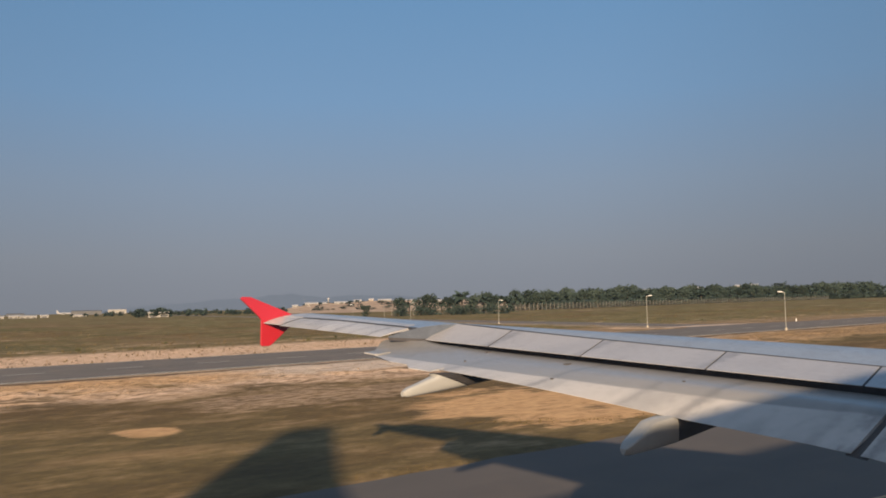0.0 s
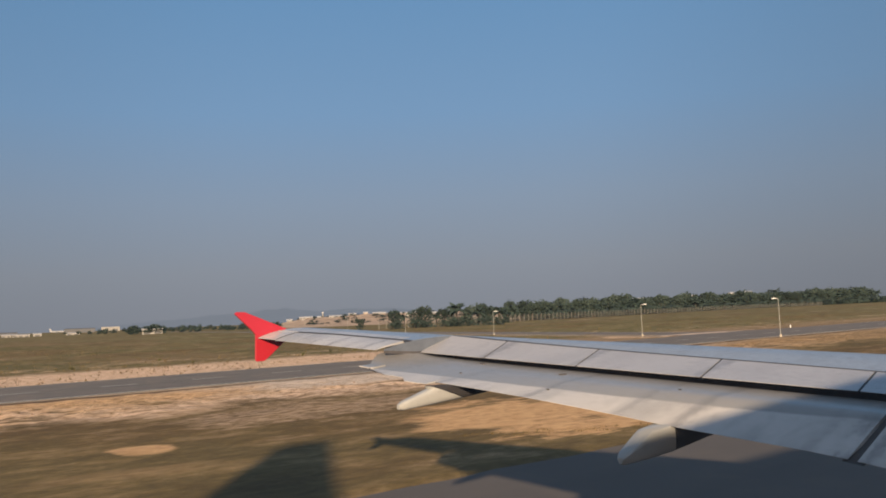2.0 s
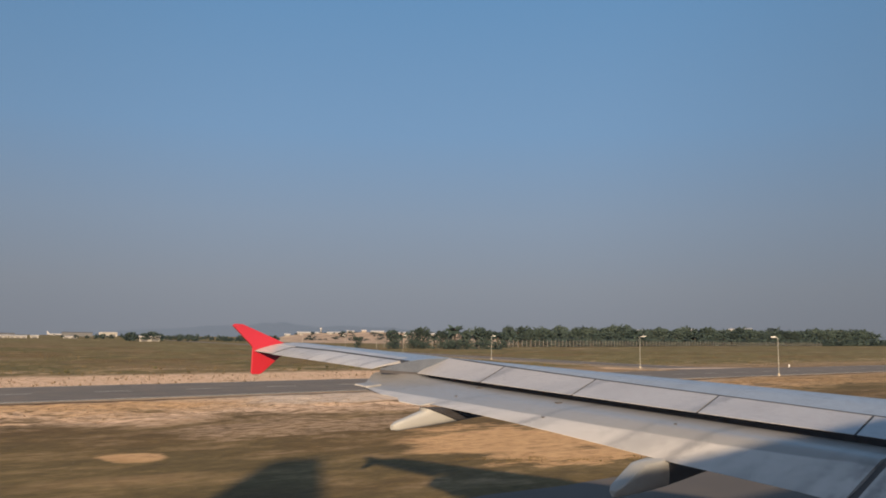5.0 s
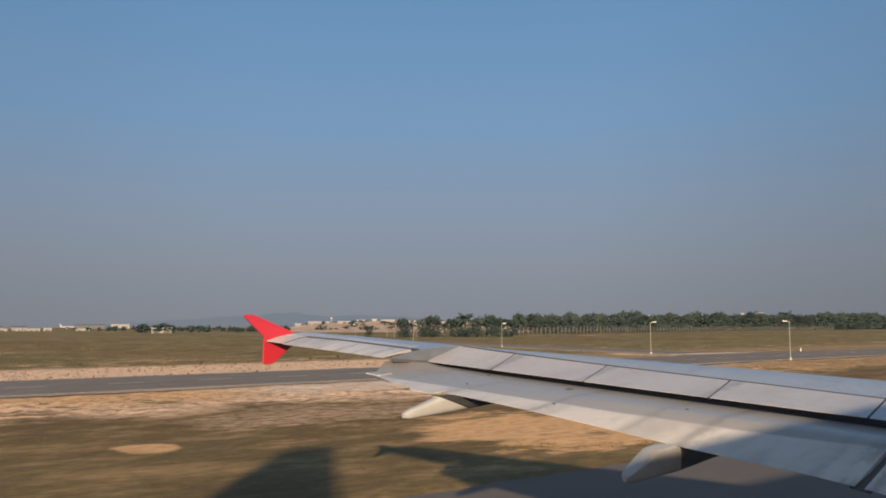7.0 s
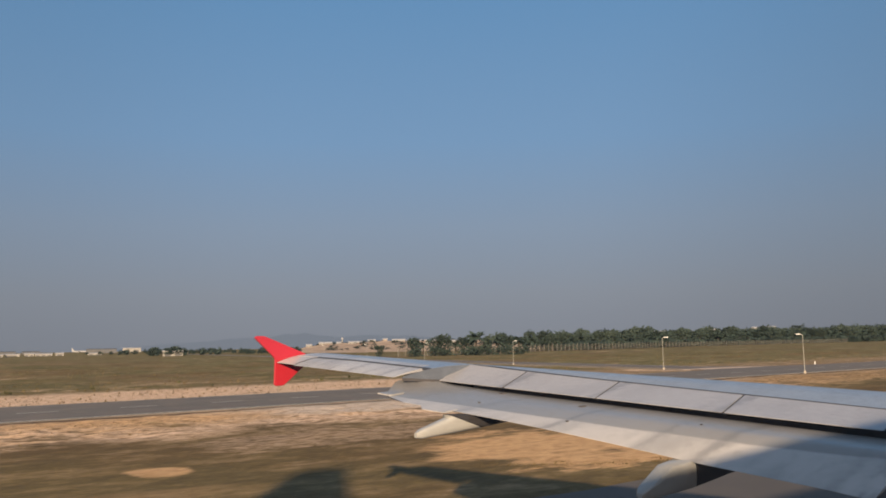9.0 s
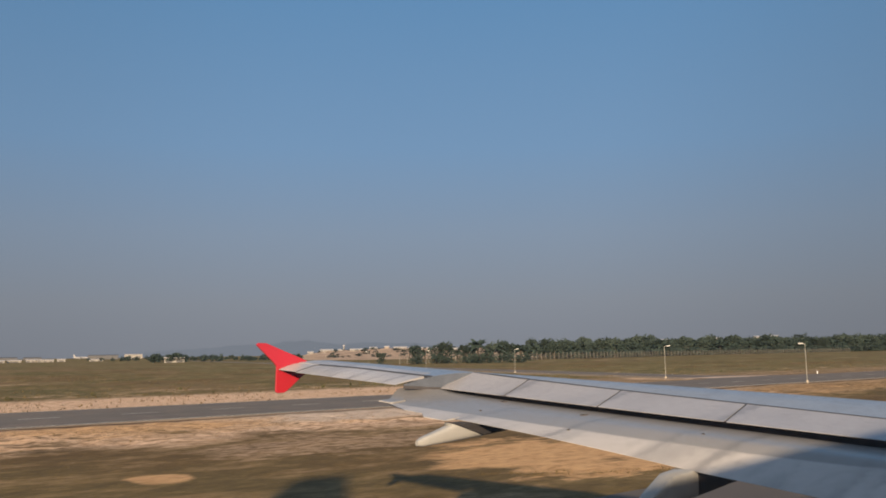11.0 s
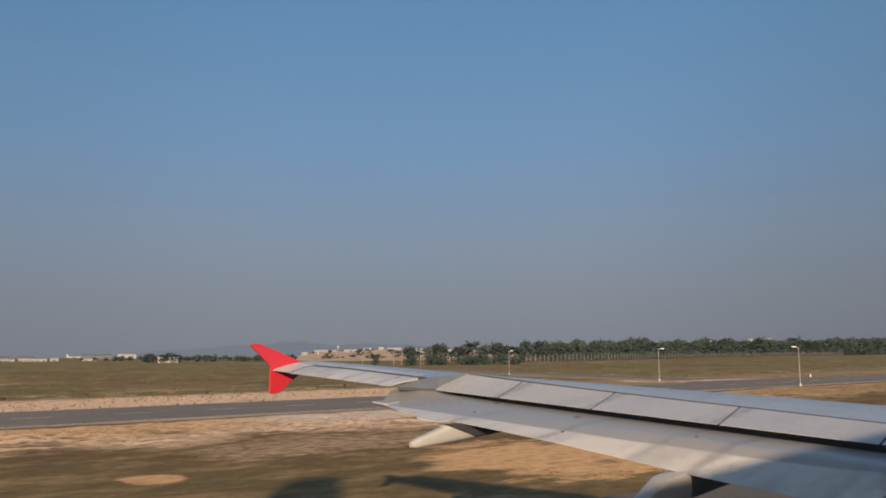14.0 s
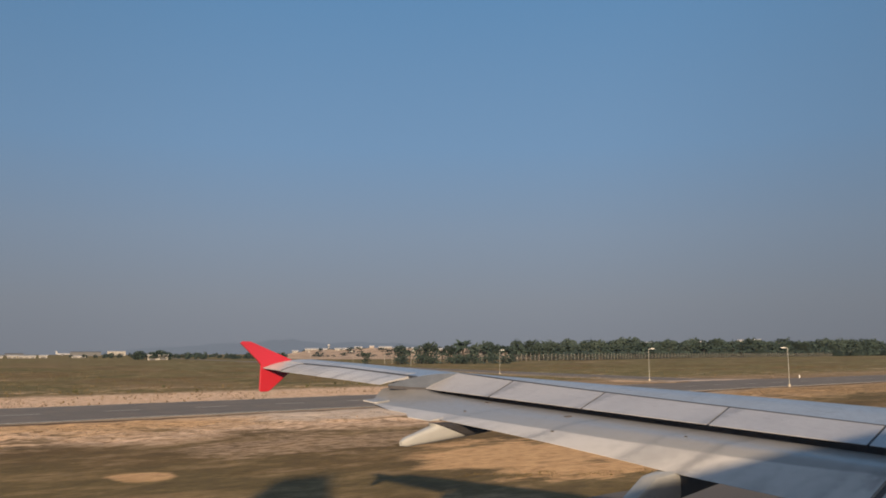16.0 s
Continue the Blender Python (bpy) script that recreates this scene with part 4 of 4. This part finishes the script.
def put_tree(kind, seed):
    """One tree: an Empty with a trunk and a crown."""
    if kind == "palm":
        t = empty("palm_tree", "dark green oil palm with drooping fronds", "palm tree", "plantation palms")
        rnd = random.Random(seed)
        h = 5.2
        part("trunk", tube([(0, 0, -0.5), (0.1, 0.05, h * 0.5), (0.05, 0.1, h)], [0.42, 0.33, 0.3], 9), BARK, t)
        v, f = palm_crown(seed)
        raw("crown", [(x, y, z + h) for x, y, z in v], f, PALM, t)
    else:
        t = empty("tree", "bushy dark green broadleaf tree behind the fence", "tree", "broadleaf trees")
        bm = tube([(0, 0, -0.5), (0.1, 0, 2.0), (0.2, 0.15, 4.5)], [0.32, 0.24, 0.1], 8)
        part("trunk", bm, BARK, t)
        for q in range(3):
            a = q * 2.1
            part("limb", tube([(0.1, 0, 1.8), (math.cos(a) * 1.0, math.sin(a) * 1.0, 3.4), (math.cos(a) * 1.7, math.sin(a) * 1.7, 4.8)], [0.16, 0.11, 0.04], 6), BARK, t)
        v, f = leaf_crown(seed)
        raw("crown", [(x, y, z + 1.9) for x, y, z in v], f, LEAF, t)
    return t


KINDS = [put_tree("palm", s) for s in (11, 12, 13)] + [put_tree("broad", s) for s in (21, 22)]
FENCE = [(170.0, 280.0), (480.0, 385.0), (1250.0, 530.0)]


def along(d):
    """A place d metres along the fence line, and its heading."""
    for (x0, y0), (x1, y1) in zip(FENCE, FENCE[1:]):
        L = math.hypot(x1 - x0, y1 - y0)
        if d <= L or (x1, y1) == FENCE[-1]:
            return x0 + (x1 - x0) * d / L, y0 + (y1 - y0) * d / L, math.atan2(y1 - y0, x1 - x0)
        d -= L


SCRUB = [leaf_crown(400 + i, count=170, size=0.9) for i in range(4)]


def plant_belt():
    rnd = random.Random(5)
    used = set()

    def put(k, x, y, size):
        m = Matrix.Translation((x, y, 0)) @ Matrix.Rotation(rnd.uniform(0, 6.28), 4, "Z") @ Matrix.Diagonal((size * rnd.uniform(0.9, 1.1), size * rnd.uniform(0.9, 1.1), size, 1))
        if k in used:
            o = copy_thing(KINDS[k], m)
        else:
            used.add(k)
            o = KINDS[k]
        o.matrix_basis = m
    # single trees before the belt begins
    for b, d, k, s in ((32.8, 340, 3, 0.6), (35.2, 345, 3, 0.95), (36.6, 352, 3, 1.0), (37.2, 348, 4, 1.08), (38.6, 356, 4, 0.95), (39.4, 350, 1, 1.42), (40.1, 352, 3, 1.0),
                       (40.9, 366, 2, 1.1), (41.6, 380, 4, 1.0), (42.3, 372, 1, 1.1), (35.8, 380, 2, 0.9), (39.0, 388, 3, 0.9), (38.0, 384, 1, 0.85)):
        put(k, *polar(b, d), s)
    d = 172.0
    while d < 1000:
        x, y, a = along(d)
        off = rnd.uniform(14, 30)
        size = (1.30 + 0.0009 * max(0, d - 100)) * rnd.uniform(0.78, 1.12) * min(1, 0.78 + max(0, d - 200) / 500)
        put(rnd.choice((0, 3, 1, 4, 2, 3, 4)), x - off * math.sin(a), y + off * math.cos(a), size)
        d += rnd.uniform(4.0, 6.5) * (1 + d / 900)
    # the mass of the wood behind them
    verts, faces = [], []
    protos = [(o, [tuple(v.co) for v in o.data.vertices], [tuple(p.vertices) for p in o.data.polygons]) for o in (c for t in KINDS for c in t.children if c.name.startswith("crown"))]
    d = 205.0
    while d < 1150:
        x, y, a = along(d)
        for row in range(3):
            off = 34 + 13 * row + rnd.uniform(-4, 4)
            o, pv, pf = rnd.choice(protos)
            size = (1.57 + 0.0010 * max(0, d - 100)) * rnd.uniform(0.75, 1.15) * min(1, 0.78 + max(0, d - 200) / 500)
            q = rnd.uniform(0, 6.28)
            c, s = math.cos(q) * size, math.sin(q) * size
            tx, ty = x - off * math.sin(a) + rnd.uniform(-3, 3), y + off * math.cos(a)
            n0 = len(verts)
            verts += [(tx + vx * c - vy * s, ty + vx * s + vy * c, vz * size - 0.6) for vx, vy, vz in pv]
            faces += [tuple(i + n0 for i in f) for f in pf]
        for low in range(6):
            off = rnd.uniform(5, 26)
            v, f = SCRUB[rnd.randrange(4)]
            size = rnd.uniform(0.45, 0.8) * (1 + d / 1200)
            tx, ty = x - off * math.sin(a) + rnd.uniform(-5, 5), y + off * math.cos(a)
            n0 = len(verts)
            verts += [(tx + vx * size * 1.5, ty + vy * size * 1.5, vz * size - 0.4) for vx, vy, vz in v]
            faces += [tuple(i + n0 for i in g) for g in f]
        d += 7.0 * (1 + d / 700)
    ob = raw("far_woods", verts, faces, LEAF)
    tagged(ob, "dense dark green wood of palms and scrub", "woods", kind="stuff")


plant_belt()


def left_woods():
    """Scattered dark trees along the far edge of the field."""
    rnd = random.Random(9)
    verts, faces = [], []
    for i in range(120):
        if i < 34:
            b, d, s = rnd.uniform(17.9, 20.0), rnd.uniform(640, 690), rnd.uniform(0.65, 1.1)
        elif i < 80:
            b, d, s = rnd.uniform(20.5, 27.5), rnd.uniform(660, 780), rnd.uniform(0.4, 0.85)
        else:
            b, d, s = rnd.uniform(14.0, 30.0), rnd.uniform(900, 1000), rnd.uniform(0.5, 0.9)
        v, f = leaf_crown(300 + i % 7, count=130, size=1.0)
        x, y = polar(b, d)
        n0 = len(verts)
        verts += [(x + vx * s * 1.3, y + vy * s * 1.3, vz * s + 0.3) for vx, vy, vz in v]
        faces += [tuple(q + n0 for q in g) for g in f]
    # undergrowth round the first palms
    for b, d, s in ((32.8, 338, 0.3), (35.0, 341, 0.55), (35.4, 343, 0.5), (36.5, 346, 0.75), (37.0, 344, 0.6), (37.4, 346, 0.7), (38.5, 350, 0.6), (38.9, 348, 0.55), (39.3, 346, 0.75), (39.8, 348, 0.7), (40.4, 350, 0.6), (41.0, 360, 0.7), (41.6, 366, 0.75), (42.2, 366, 0.6), (42.8, 372, 0.8)):
        v, f = leaf_crown(360 + int(b * 10) % 5, count=220, size=0.8)
        x, y = polar(b, d)
        n0 = len(verts)
        verts += [(x + vx * s * 1.2, y + vy * s * 1.2, vz * s - 0.5) for vx, vy, vz in v]
        faces += [tuple(q + n0 for q in g) for g in f]
    # scrub over the sandy rise
    keys = [k for k in HILL if 3 < k[1] < 16 and 20 < k[0] < 110]
    for i in range(190):
        px, py, pz = HILL[rnd.choice(keys)]
        s = rnd.uniform(0.25, 0.6)
        v, f = leaf_crown(320 + i % 5, count=60, size=1.1)
        n0 = len(verts)
        verts += [(px + vx * s * 2.2, py + vy * s * 2.2, pz + vz * s * 0.8) for vx, vy, vz in v]
        faces += [tuple(q + n0 for q in g) for g in f]
    # dark trees along the crest of the rise, behind the sheds
    crest_keys = [k for k in HILL if 15 < k[1] < 19 and 14 < k[0] < 112]
    for i in range(150):
        px, py, pz = HILL[rnd.choice(crest_keys)]
        s = rnd.uniform(0.2, 0.45)
        v, f = leaf_crown(340 + i % 5, count=50, size=1.3)
        n0 = len(verts)
        verts += [(px + vx * s * 3.0, py + vy * s * 3.0, pz - 0.3 + vz * s * 0.9) for vx, vy, vz in v]
        faces += [tuple(q + n0 for q in g) for g in f]
    ob = raw("far_trees", verts, faces, LEAF)
    tagged(ob, "scattered dark trees and scrub at the edge of the airfield", "trees", kind="stuff")


left_woods()


# ---- perimeter fence ----
def woven_wire():
    """Chain-link mesh: thin galvanised wires with open diamonds between them."""
    m, n, l, b = material("chain_link", 0.7, 0.0, (0.17, 0.155, 0.125))
    clear, mix = n.new("ShaderNodeBsdfTransparent"), n.new("ShaderNodeMixShader")
    v = noisy(n, l, where(n, l, (0.3, 0.3, 1)), 0.5, 3)
    l.new(span(n, l, v, 0.3, 0.7, 0.06, 0.13), mix.inputs[0])
    l.new(clear.outputs[0], mix.inputs[1])
    l.new(b.outputs[0], mix.inputs[2])
    l.new(mix.outputs[0], n["Material Output"].inputs["Surface"])
    return m


CHAIN = woven_wire()


def build_fence_line():
    fence = empty("perimeter_fence", "tall chain-link perimeter fence on pale concrete posts", "fence")
    first = None
    d, bay = 24.8, 5.2
    while d < 760:
        x, y, a = along(d)
        if first is None:
            bm = box(-0.075, 0.075, -0.075, 0.075, -0.3, 3.6)
            r = bmesh.ops.extrude_face_region(bm, geom=[f for f in bm.faces if f.normal.z > 0.9])
            for g in r["geom"]:
                if isinstance(g, bmesh.types.BMVert):
                    g.co += Vector((0, -0.35, 0.5))
            ob = part("post", bm, POSTS, fence)
            first = ob.data
            net = part("mesh_panel", box(0.09, bay - 0.09, -0.012, 0.012, 0.02, 3.5), CHAIN, fence, "grey chain-link mesh")
            sheet = net.data
        else:
            ob, net = new("post", first), new("mesh_panel", sheet)
            ob.parent = net.parent = fence
        for part_ob in (ob, net):
            part_ob.location = (x, y, 0)
            part_ob.rotation_euler = (0, 0, a)
        d += bay
    for z in (0.3, 1.1, 1.9, 2.7, 3.5):
        pts = [along(k) for k in range(25, 761, 35)]
        part("wire", tube([(x, y, z) for x, y, a in pts], [0.012] * len(pts), 4), METAL, fence)


build_fence_line()


# ---- lamps ----
def build_lamp(x, y, turn, height=5.0):
    lamp = empty("street_lamp", "slim pale street lamp with a flat white head", "street lamp", "lamps along the side road")
    part("base", tube([(0, 0, -0.2), (0, 0, 0.35)], [0.16, 0.14], 10), CONCRETE, lamp)
    part("pole", tube([(0, 0, 0.3), (0, 0, height * 0.6), (0, 0, height)], [0.032, 0.026, 0.022], 10), MAST, lamp)
    part("arm", tube([(0, 0, height - 0.02), (0.18, 0, height + 0.08), (0.45, 0, height + 0.12)], [0.045, 0.04, 0.04], 8), MAST, lamp)
    part("head", box(0.30, 0.92, -0.14, 0.14, height + 0.07, height + 0.17, 0.035), LAMPHEAD, lamp, "flat white lamp head")
    lamp.location = (x, y, 0)
    lamp.rotation_euler = (0, 0, turn)
    return lamp


LEFTWARD = math.atan2(0.61, -0.79)
first_lamp = build_lamp(104.3, 61.2, LEFTWARD)
for x, y in ((108.2, 87.0), (121.0, 136.7), (133.5, 186.5), (146, 236), (158, 286)):
    if y < 300:
        copy_thing(first_lamp, pose(x, y, 0, 0, 0, math.degrees(LEFTWARD) + (180 if y < 200 else 0)))
for x in (139, 173.5, 208, 242):
    copy_thing(first_lamp, pose(x, 61.2, 0, 0, 0, math.degrees(LEFTWARD)))


def build_marker(x, y):
    m = empty("marker_post", "short white marker post beside the road", "marker post", "marker posts")
    part("post", box(-0.07, 0.07, -0.07, 0.07, -0.1, 0.42, 0.015), LAMPHEAD, m)
    part("cap", box(-0.085, 0.085, -0.085, 0.085, 0.42, 0.47, 0.012), LAMPHEAD, m)
    m.location = (x, y, 0)
    return m


mk = build_marker(143, 81.2)
for x, y in ((155, 281),):
    copy_thing(mk, pose(x, y, 0))


# ---- buildings on the horizon ----
def build_shed(b, d, wide, tall, deep=14, z=0.0, wall=WALLS, doors=3, pitch=0.12, cover=ROOFS):
    x, y = polar(b, d)
    shed = empty("shed", "long low white shed far across the airfield", "building", "distant buildings")
    part("wall", box(-wide / 2, wide / 2, -deep / 2, deep / 2, -1.5, tall), wall, shed)
    rise = deep * pitch
    rings = [[Vector((px, py, pz)) for py, pz in ((-deep / 2 - 0.5, tall), (0, tall + rise), (deep / 2 + 0.5, tall), (deep / 2 + 0.5, tall - 0.25), (0, tall + rise - 0.25), (-deep / 2 - 0.5, tall - 0.25))] for px in (-wide / 2 - 0.5, wide / 2 + 0.5)]
    part("roof", loft(rings), cover, shed)
    for i in range(doors):
        cx = -wide / 2 + wide * (i + 0.5) / doors
        part("door", box(cx - wide / doors * 0.28, cx + wide / doors * 0.28, -deep / 2 - 0.06, -deep / 2 + 0.1, -1.4, tall * 0.55), DARKGLASS, shed)
    shed.location = (x, y, z)
    shed.rotation_euler = (0, 0, -radians(b))
    return shed


for b, d, wide, tall, doors in ((8.3, 960, 11, 2.6, 2), (9.3, 950, 6, 2.2, 1), (10.0, 960, 13, 2.4, 1), (10.9, 970, 9, 2.8, 2), (11.7, 960, 16, 2.5, 3), (12.6, 990, 8, 2.9, 1), (14.6, 1000, 14, 2.2, 2),
                                (16.8, 2200, 42, 10.4, 2), (19.3, 645, 14, 3.6, 2)):
    build_shed(b, d, wide, tall, 9, doors=doors, pitch=0.07)
for b, d, wide, tall in ((9.4, 1900, 50, 5.6), (11.0, 1950, 34, 5.2), (15.0, 1950, 60, 8.4)):
    build_shed(b, d, wide, tall, 40, 0.0, HANGAR, 3, 0.03, HANGAR)
for b, d, wide, tall in ((51.6, 1250, 20, 19.5), (52.8, 1250, 7, 19), (53.5, 1270, 9, 19.5), (55.1, 1250, 8, 21), (57.6, 1270, 8, 22.5), (58.6, 1270, 11, 23)):
    build_shed(b, d, wide, tall - 1.5, 16)
for i, j, wide, tall in ((14, 12, 12, 2.6), (20, 13, 18, 2.2), (25, 14, 8, 2.6), (31, 13, 24, 2.0), (37, 14, 14, 2.4), (42, 13, 10, 2.0), (47, 14, 20, 2.2), (54, 15, 34, 2.2), (61, 14, 12, 2.4), (68, 12, 16, 2.0), (104, 15, 12, 3)):
    px, py, pz = HILL[(i, j)]
    build_shed(math.degrees(math.atan2(px, py - SEAT[1])), math.hypot(px, py - SEAT[1]), wide * (0.5 + 0.05 * (i % 7)), tall * (0.45 + 0.1 * (i % 4)), 9, pz + 0.3, BRICKY if i % 3 == 0 else WALLS, 4)


def build_tower():
    x, y = polar(30.3, 985)
    t = empty("water_tower", "small white water tower on the sandy rise", "tower")
    part("shaft", tube([(0, 0, 0), (0, 0, 7)], [1.1, 0.9], 12), WALLS, t)
    part("tank", tube([(0, 0, 7), (0, 0, 7.5), (0, 0, 9.2), (0, 0, 9.7)], [1.2, 1.9, 1.9, 0.8], 14), ROOFS, t)
    t.location = (x, y, 9.0)
    t.scale = (0.75, 0.75, 0.62)


build_tower()


def build_parked():
    p = empty("parked_airliner", "white airliner parked far across the field", "aircraft")
    part("fuselage", tube([(-16, 0, 4.6), (-13, 0, 4.2), (-8, 0, 3.8), (12, 0, 3.8), (15.5, 0, 3.6), (17, 0, 3.3)], [0.3, 1.0, 1.9, 1.9, 1.3, 0.2], 14), ROOFS, p)
    part("fin", slim([(-9.5, -14.8, 0, 5.2, 1), (-13.6, -15.8, 0, 11.2, 1)]), ROOFS, p)
    for s in (1, -1):
        part("wing", slim([(4, -3, s * 1.6, 3.2, 0), (-3.5, -5.2, s * 16, 4.4, 0)]), ROOFS, p)
    part("gear", tube([(-1, 0, 0), (-1, 0, 3)], [0.5, 0.4], 8), METAL, p)
    x, y = polar(13.7, 2050)
    p.location = (x, y, 0)
    p.rotation_euler = (0, 0, radians(-2))


build_parked()


# ---- concrete-lined channel, behind the tail's line ----
def build_channel():
    ch = empty("channel_wall", "stained pale concrete channel lining beside the grass", "retaining wall")
    base = None
    for i in range(40):
        x = -28.5 - i * 3.0
        if base is None:
            bm = bmesh.new()
            pts = [(0, 0, -0.35), (2.97, 0, -0.35), (2.97, 0.55, 1.0), (0, 0.55, 1.0), (0, 0.85, 1.0), (2.97, 0.85, 1.0), (2.97, 0.85, -0.35), (0, 0.85, -0.35)]
            v = [bm.verts.new(q) for q in pts]
            for f in ((0, 1, 2, 3), (3, 2, 5, 4), (4, 5, 6, 7), (0, 3, 4, 7), (1, 6, 5, 2)):
                bm.faces.new([v[k] for k in f])
            bmesh.ops.recalc_face_normals(bm, faces=bm.faces)
            ob = part("panel", bm, CONCRETE, ch)
            base = ob.data
        else:
            ob = new("panel", base)
            ob.parent = ch
        ob.location = (x, 40.5, 0)


build_channel()


# ---- grass, rubble, shrubs ----
def scatter_grass():
    rnd = random.Random(31)
    verts, faces = [], []

    def tuft(x, y, z, h, blades):
        for _ in range(blades):
            a = rnd.uniform(0, 6.28)
            w = h * rnd.uniform(0.10, 0.2)
            lean = h * rnd.uniform(0.1, 0.6)
            px, py = x + rnd.uniform(-0.12, 0.12), y + rnd.uniform(-0.12, 0.12)
            n0 = len(verts)
            verts.extend([(px - w * math.sin(a), py + w * math.cos(a), z), (px + w * math.sin(a), py - w * math.cos(a), z),
                          (px + lean * math.cos(a), py + lean * math.sin(a), z + h * rnd.uniform(0.7, 1.2))])
            faces.append((n0, n0 + 1, n0 + 2))
    for _ in range(34000):
        x, y = rnd.uniform(-4, 75), rnd.uniform(20.4, 60)
        d = noise.noise(Vector((x * 0.10, y * 0.22, 7.7)))
        if d + rnd.uniform(-0.35, 0.35) < 0.0 or math.hypot(x - 27, y - 29) < 7 or math.hypot(x - 10.7, y - 33.6) < 2.5:
            continue
        tuft(x, y, height(x, y) - 0.02, rnd.uniform(0.03, 0.065), 4)
    for _ in range(16000):
        x, y = rnd.uniform(5, 300), 80 + rnd.random() ** 1.6 * 150
        d = noise.noise(Vector((x * 0.06, y * 0.12, 3.3)))
        if 110 + 0.245 * (y - 82) < x < 126 + 0.245 * (y - 82) or d + rnd.uniform(-0.4, 0.4) < (0.25 if y < 97 else -0.05):
            continue
        tuft(x, y, height(x, y) - 0.03, rnd.uniform(0.10, 0.30), 4)
    # clumps of weed on the sandy bank and the verge
    for _ in range(130):
        cx, cy = rnd.uniform(4, 120), rnd.choice((rnd.uniform(44, 60.5), rnd.uniform(46, 60), rnd.uniform(81, 100)))
        wide = rnd.uniform(0.6, 2.6)
        for _ in range(int(10 * wide)):
            x, y = rnd.gauss(cx, wide), rnd.gauss(cy, wide * 0.4)
            if not 61.4 < y < 80.3 and not (103 < x < 128 and y > 78):
                tuft(x, y, height(x, y) - 0.03, rnd.uniform(0.05, 0.12), 5)
    # weeds along the foot of the bare clay patch, beside the taxiway
    for _ in range(46):
        k = rnd.random()
        cx, cy = 20.5 + 6.5 * k + rnd.uniform(-0.6, 0.6), 26.6 - 4.2 * k ** 0.6 + rnd.uniform(-0.5, 0.7)
        for _ in range(rnd.randint(4, 9)):
            x, y = rnd.gauss(cx, 0.16), rnd.gauss(cy, 0.10)
            tuft(x, y, height(x, y) - 0.02, rnd.uniform(0.04, 0.10), 5)
    ob = raw("grass", verts, faces, STRAW)
    tagged(ob, "thin dry straw-coloured grass tufts", "grass", kind="stuff")


scatter_grass()


def build_drift():
    bm = bmesh.new()
    rim = []
    for i in range(40):
        a = 2 * math.pi * i / 40
        k = 1 + 0.35 * noise.noise(Vector((math.cos(a) * 2.2, math.sin(a) * 2.2, 6.6)))
        rim.append((118 + 11 * k * math.cos(a), 83.6 + 1.7 * k * math.sin(a) - 0.9 * math.cos(a)))
    mid = bm.verts.new((118, 83.6, 0.09))
    out = [bm.verts.new((x, y, 0.028)) for x, y in rim]
    for i in range(40):
        bm.faces.new((mid, out[i], out[(i + 1) % 40]))
    bm.normal_update()
    tagged(part("sand_drift", bm, DRIFT), "thin pale drift of sand across the asphalt", "sand", kind="stuff")


build_drift()


def scatter_stones():
    rnd = random.Random(77)
    verts, faces = [], []
    for _ in range(900):
        x = rnd.uniform(2, 110)
        y = rnd.choice((rnd.gauss(54, 3.6), rnd.gauss(56, 3.0)))
        if 61.8 < y < 80.0 or y < 21:
            continue
        s = rnd.uniform(0.02, 0.045) * rnd.choice((1, 1, 1, 1.6))
        n0 = len(verts)
        z = height(x, y) + s * 0.3
        for dx, dy, dz in ((1, 0, 0), (-1, 0, 0), (0, 1, 0), (0, -1, 0), (0, 0, 1), (0, 0, -1)):
            verts.append((x + dx * s * rnd.uniform(0.6, 1.5), y + dy * s * rnd.uniform(0.6, 1.4), z + dz * s * rnd.uniform(0.5, 0.9)))
        for a, b in ((0, 2), (2, 1), (1, 3), (3, 0)):
            faces += [(n0 + a, n0 + b, n0 + 4), (n0 + b, n0 + a, n0 + 5)]
    ob = raw("rubble", verts, faces, RUBBLE)
    tagged(ob, "pale stones and lumps of broken earth", "rubble", kind="stuff")


scatter_stones()


def plant_shrubs():
    rnd = random.Random(41)
    protos = []
    for s in range(3):
        v, f = leaf_crown(500 + s, w=0.75, h=0.85, count=150, size=0.17)
        bush = empty("shrub", "small olive green shrub on the sandy verge", "shrub", "verge shrubs")
        raw("foliage", v, f, SHRUB, bush)
        part("stem", tube([(0, 0, -0.1), (0.03, 0.02, 0.4)], [0.05, 0.02], 6), BARK, bush)
        protos.append(bush)
    k = 0
    for _ in range(24):
        x, y = rnd.uniform(10, 150), rnd.choice((rnd.uniform(100, 112), rnd.uniform(102, 140)))
        if 104 < x < 136 and y > 78:
            continue
        m = pose(x, y, height(x, y), 0, 0, rnd.uniform(0, 360)) @ Matrix.Scale(rnd.uniform(0.2, 0.5), 4)
        if k < 3:
            protos[k].matrix_basis = m
        else:
            o = copy_thing(protos[k % 3], m)
            o.matrix_basis = m
        k += 1


plant_shrubs()
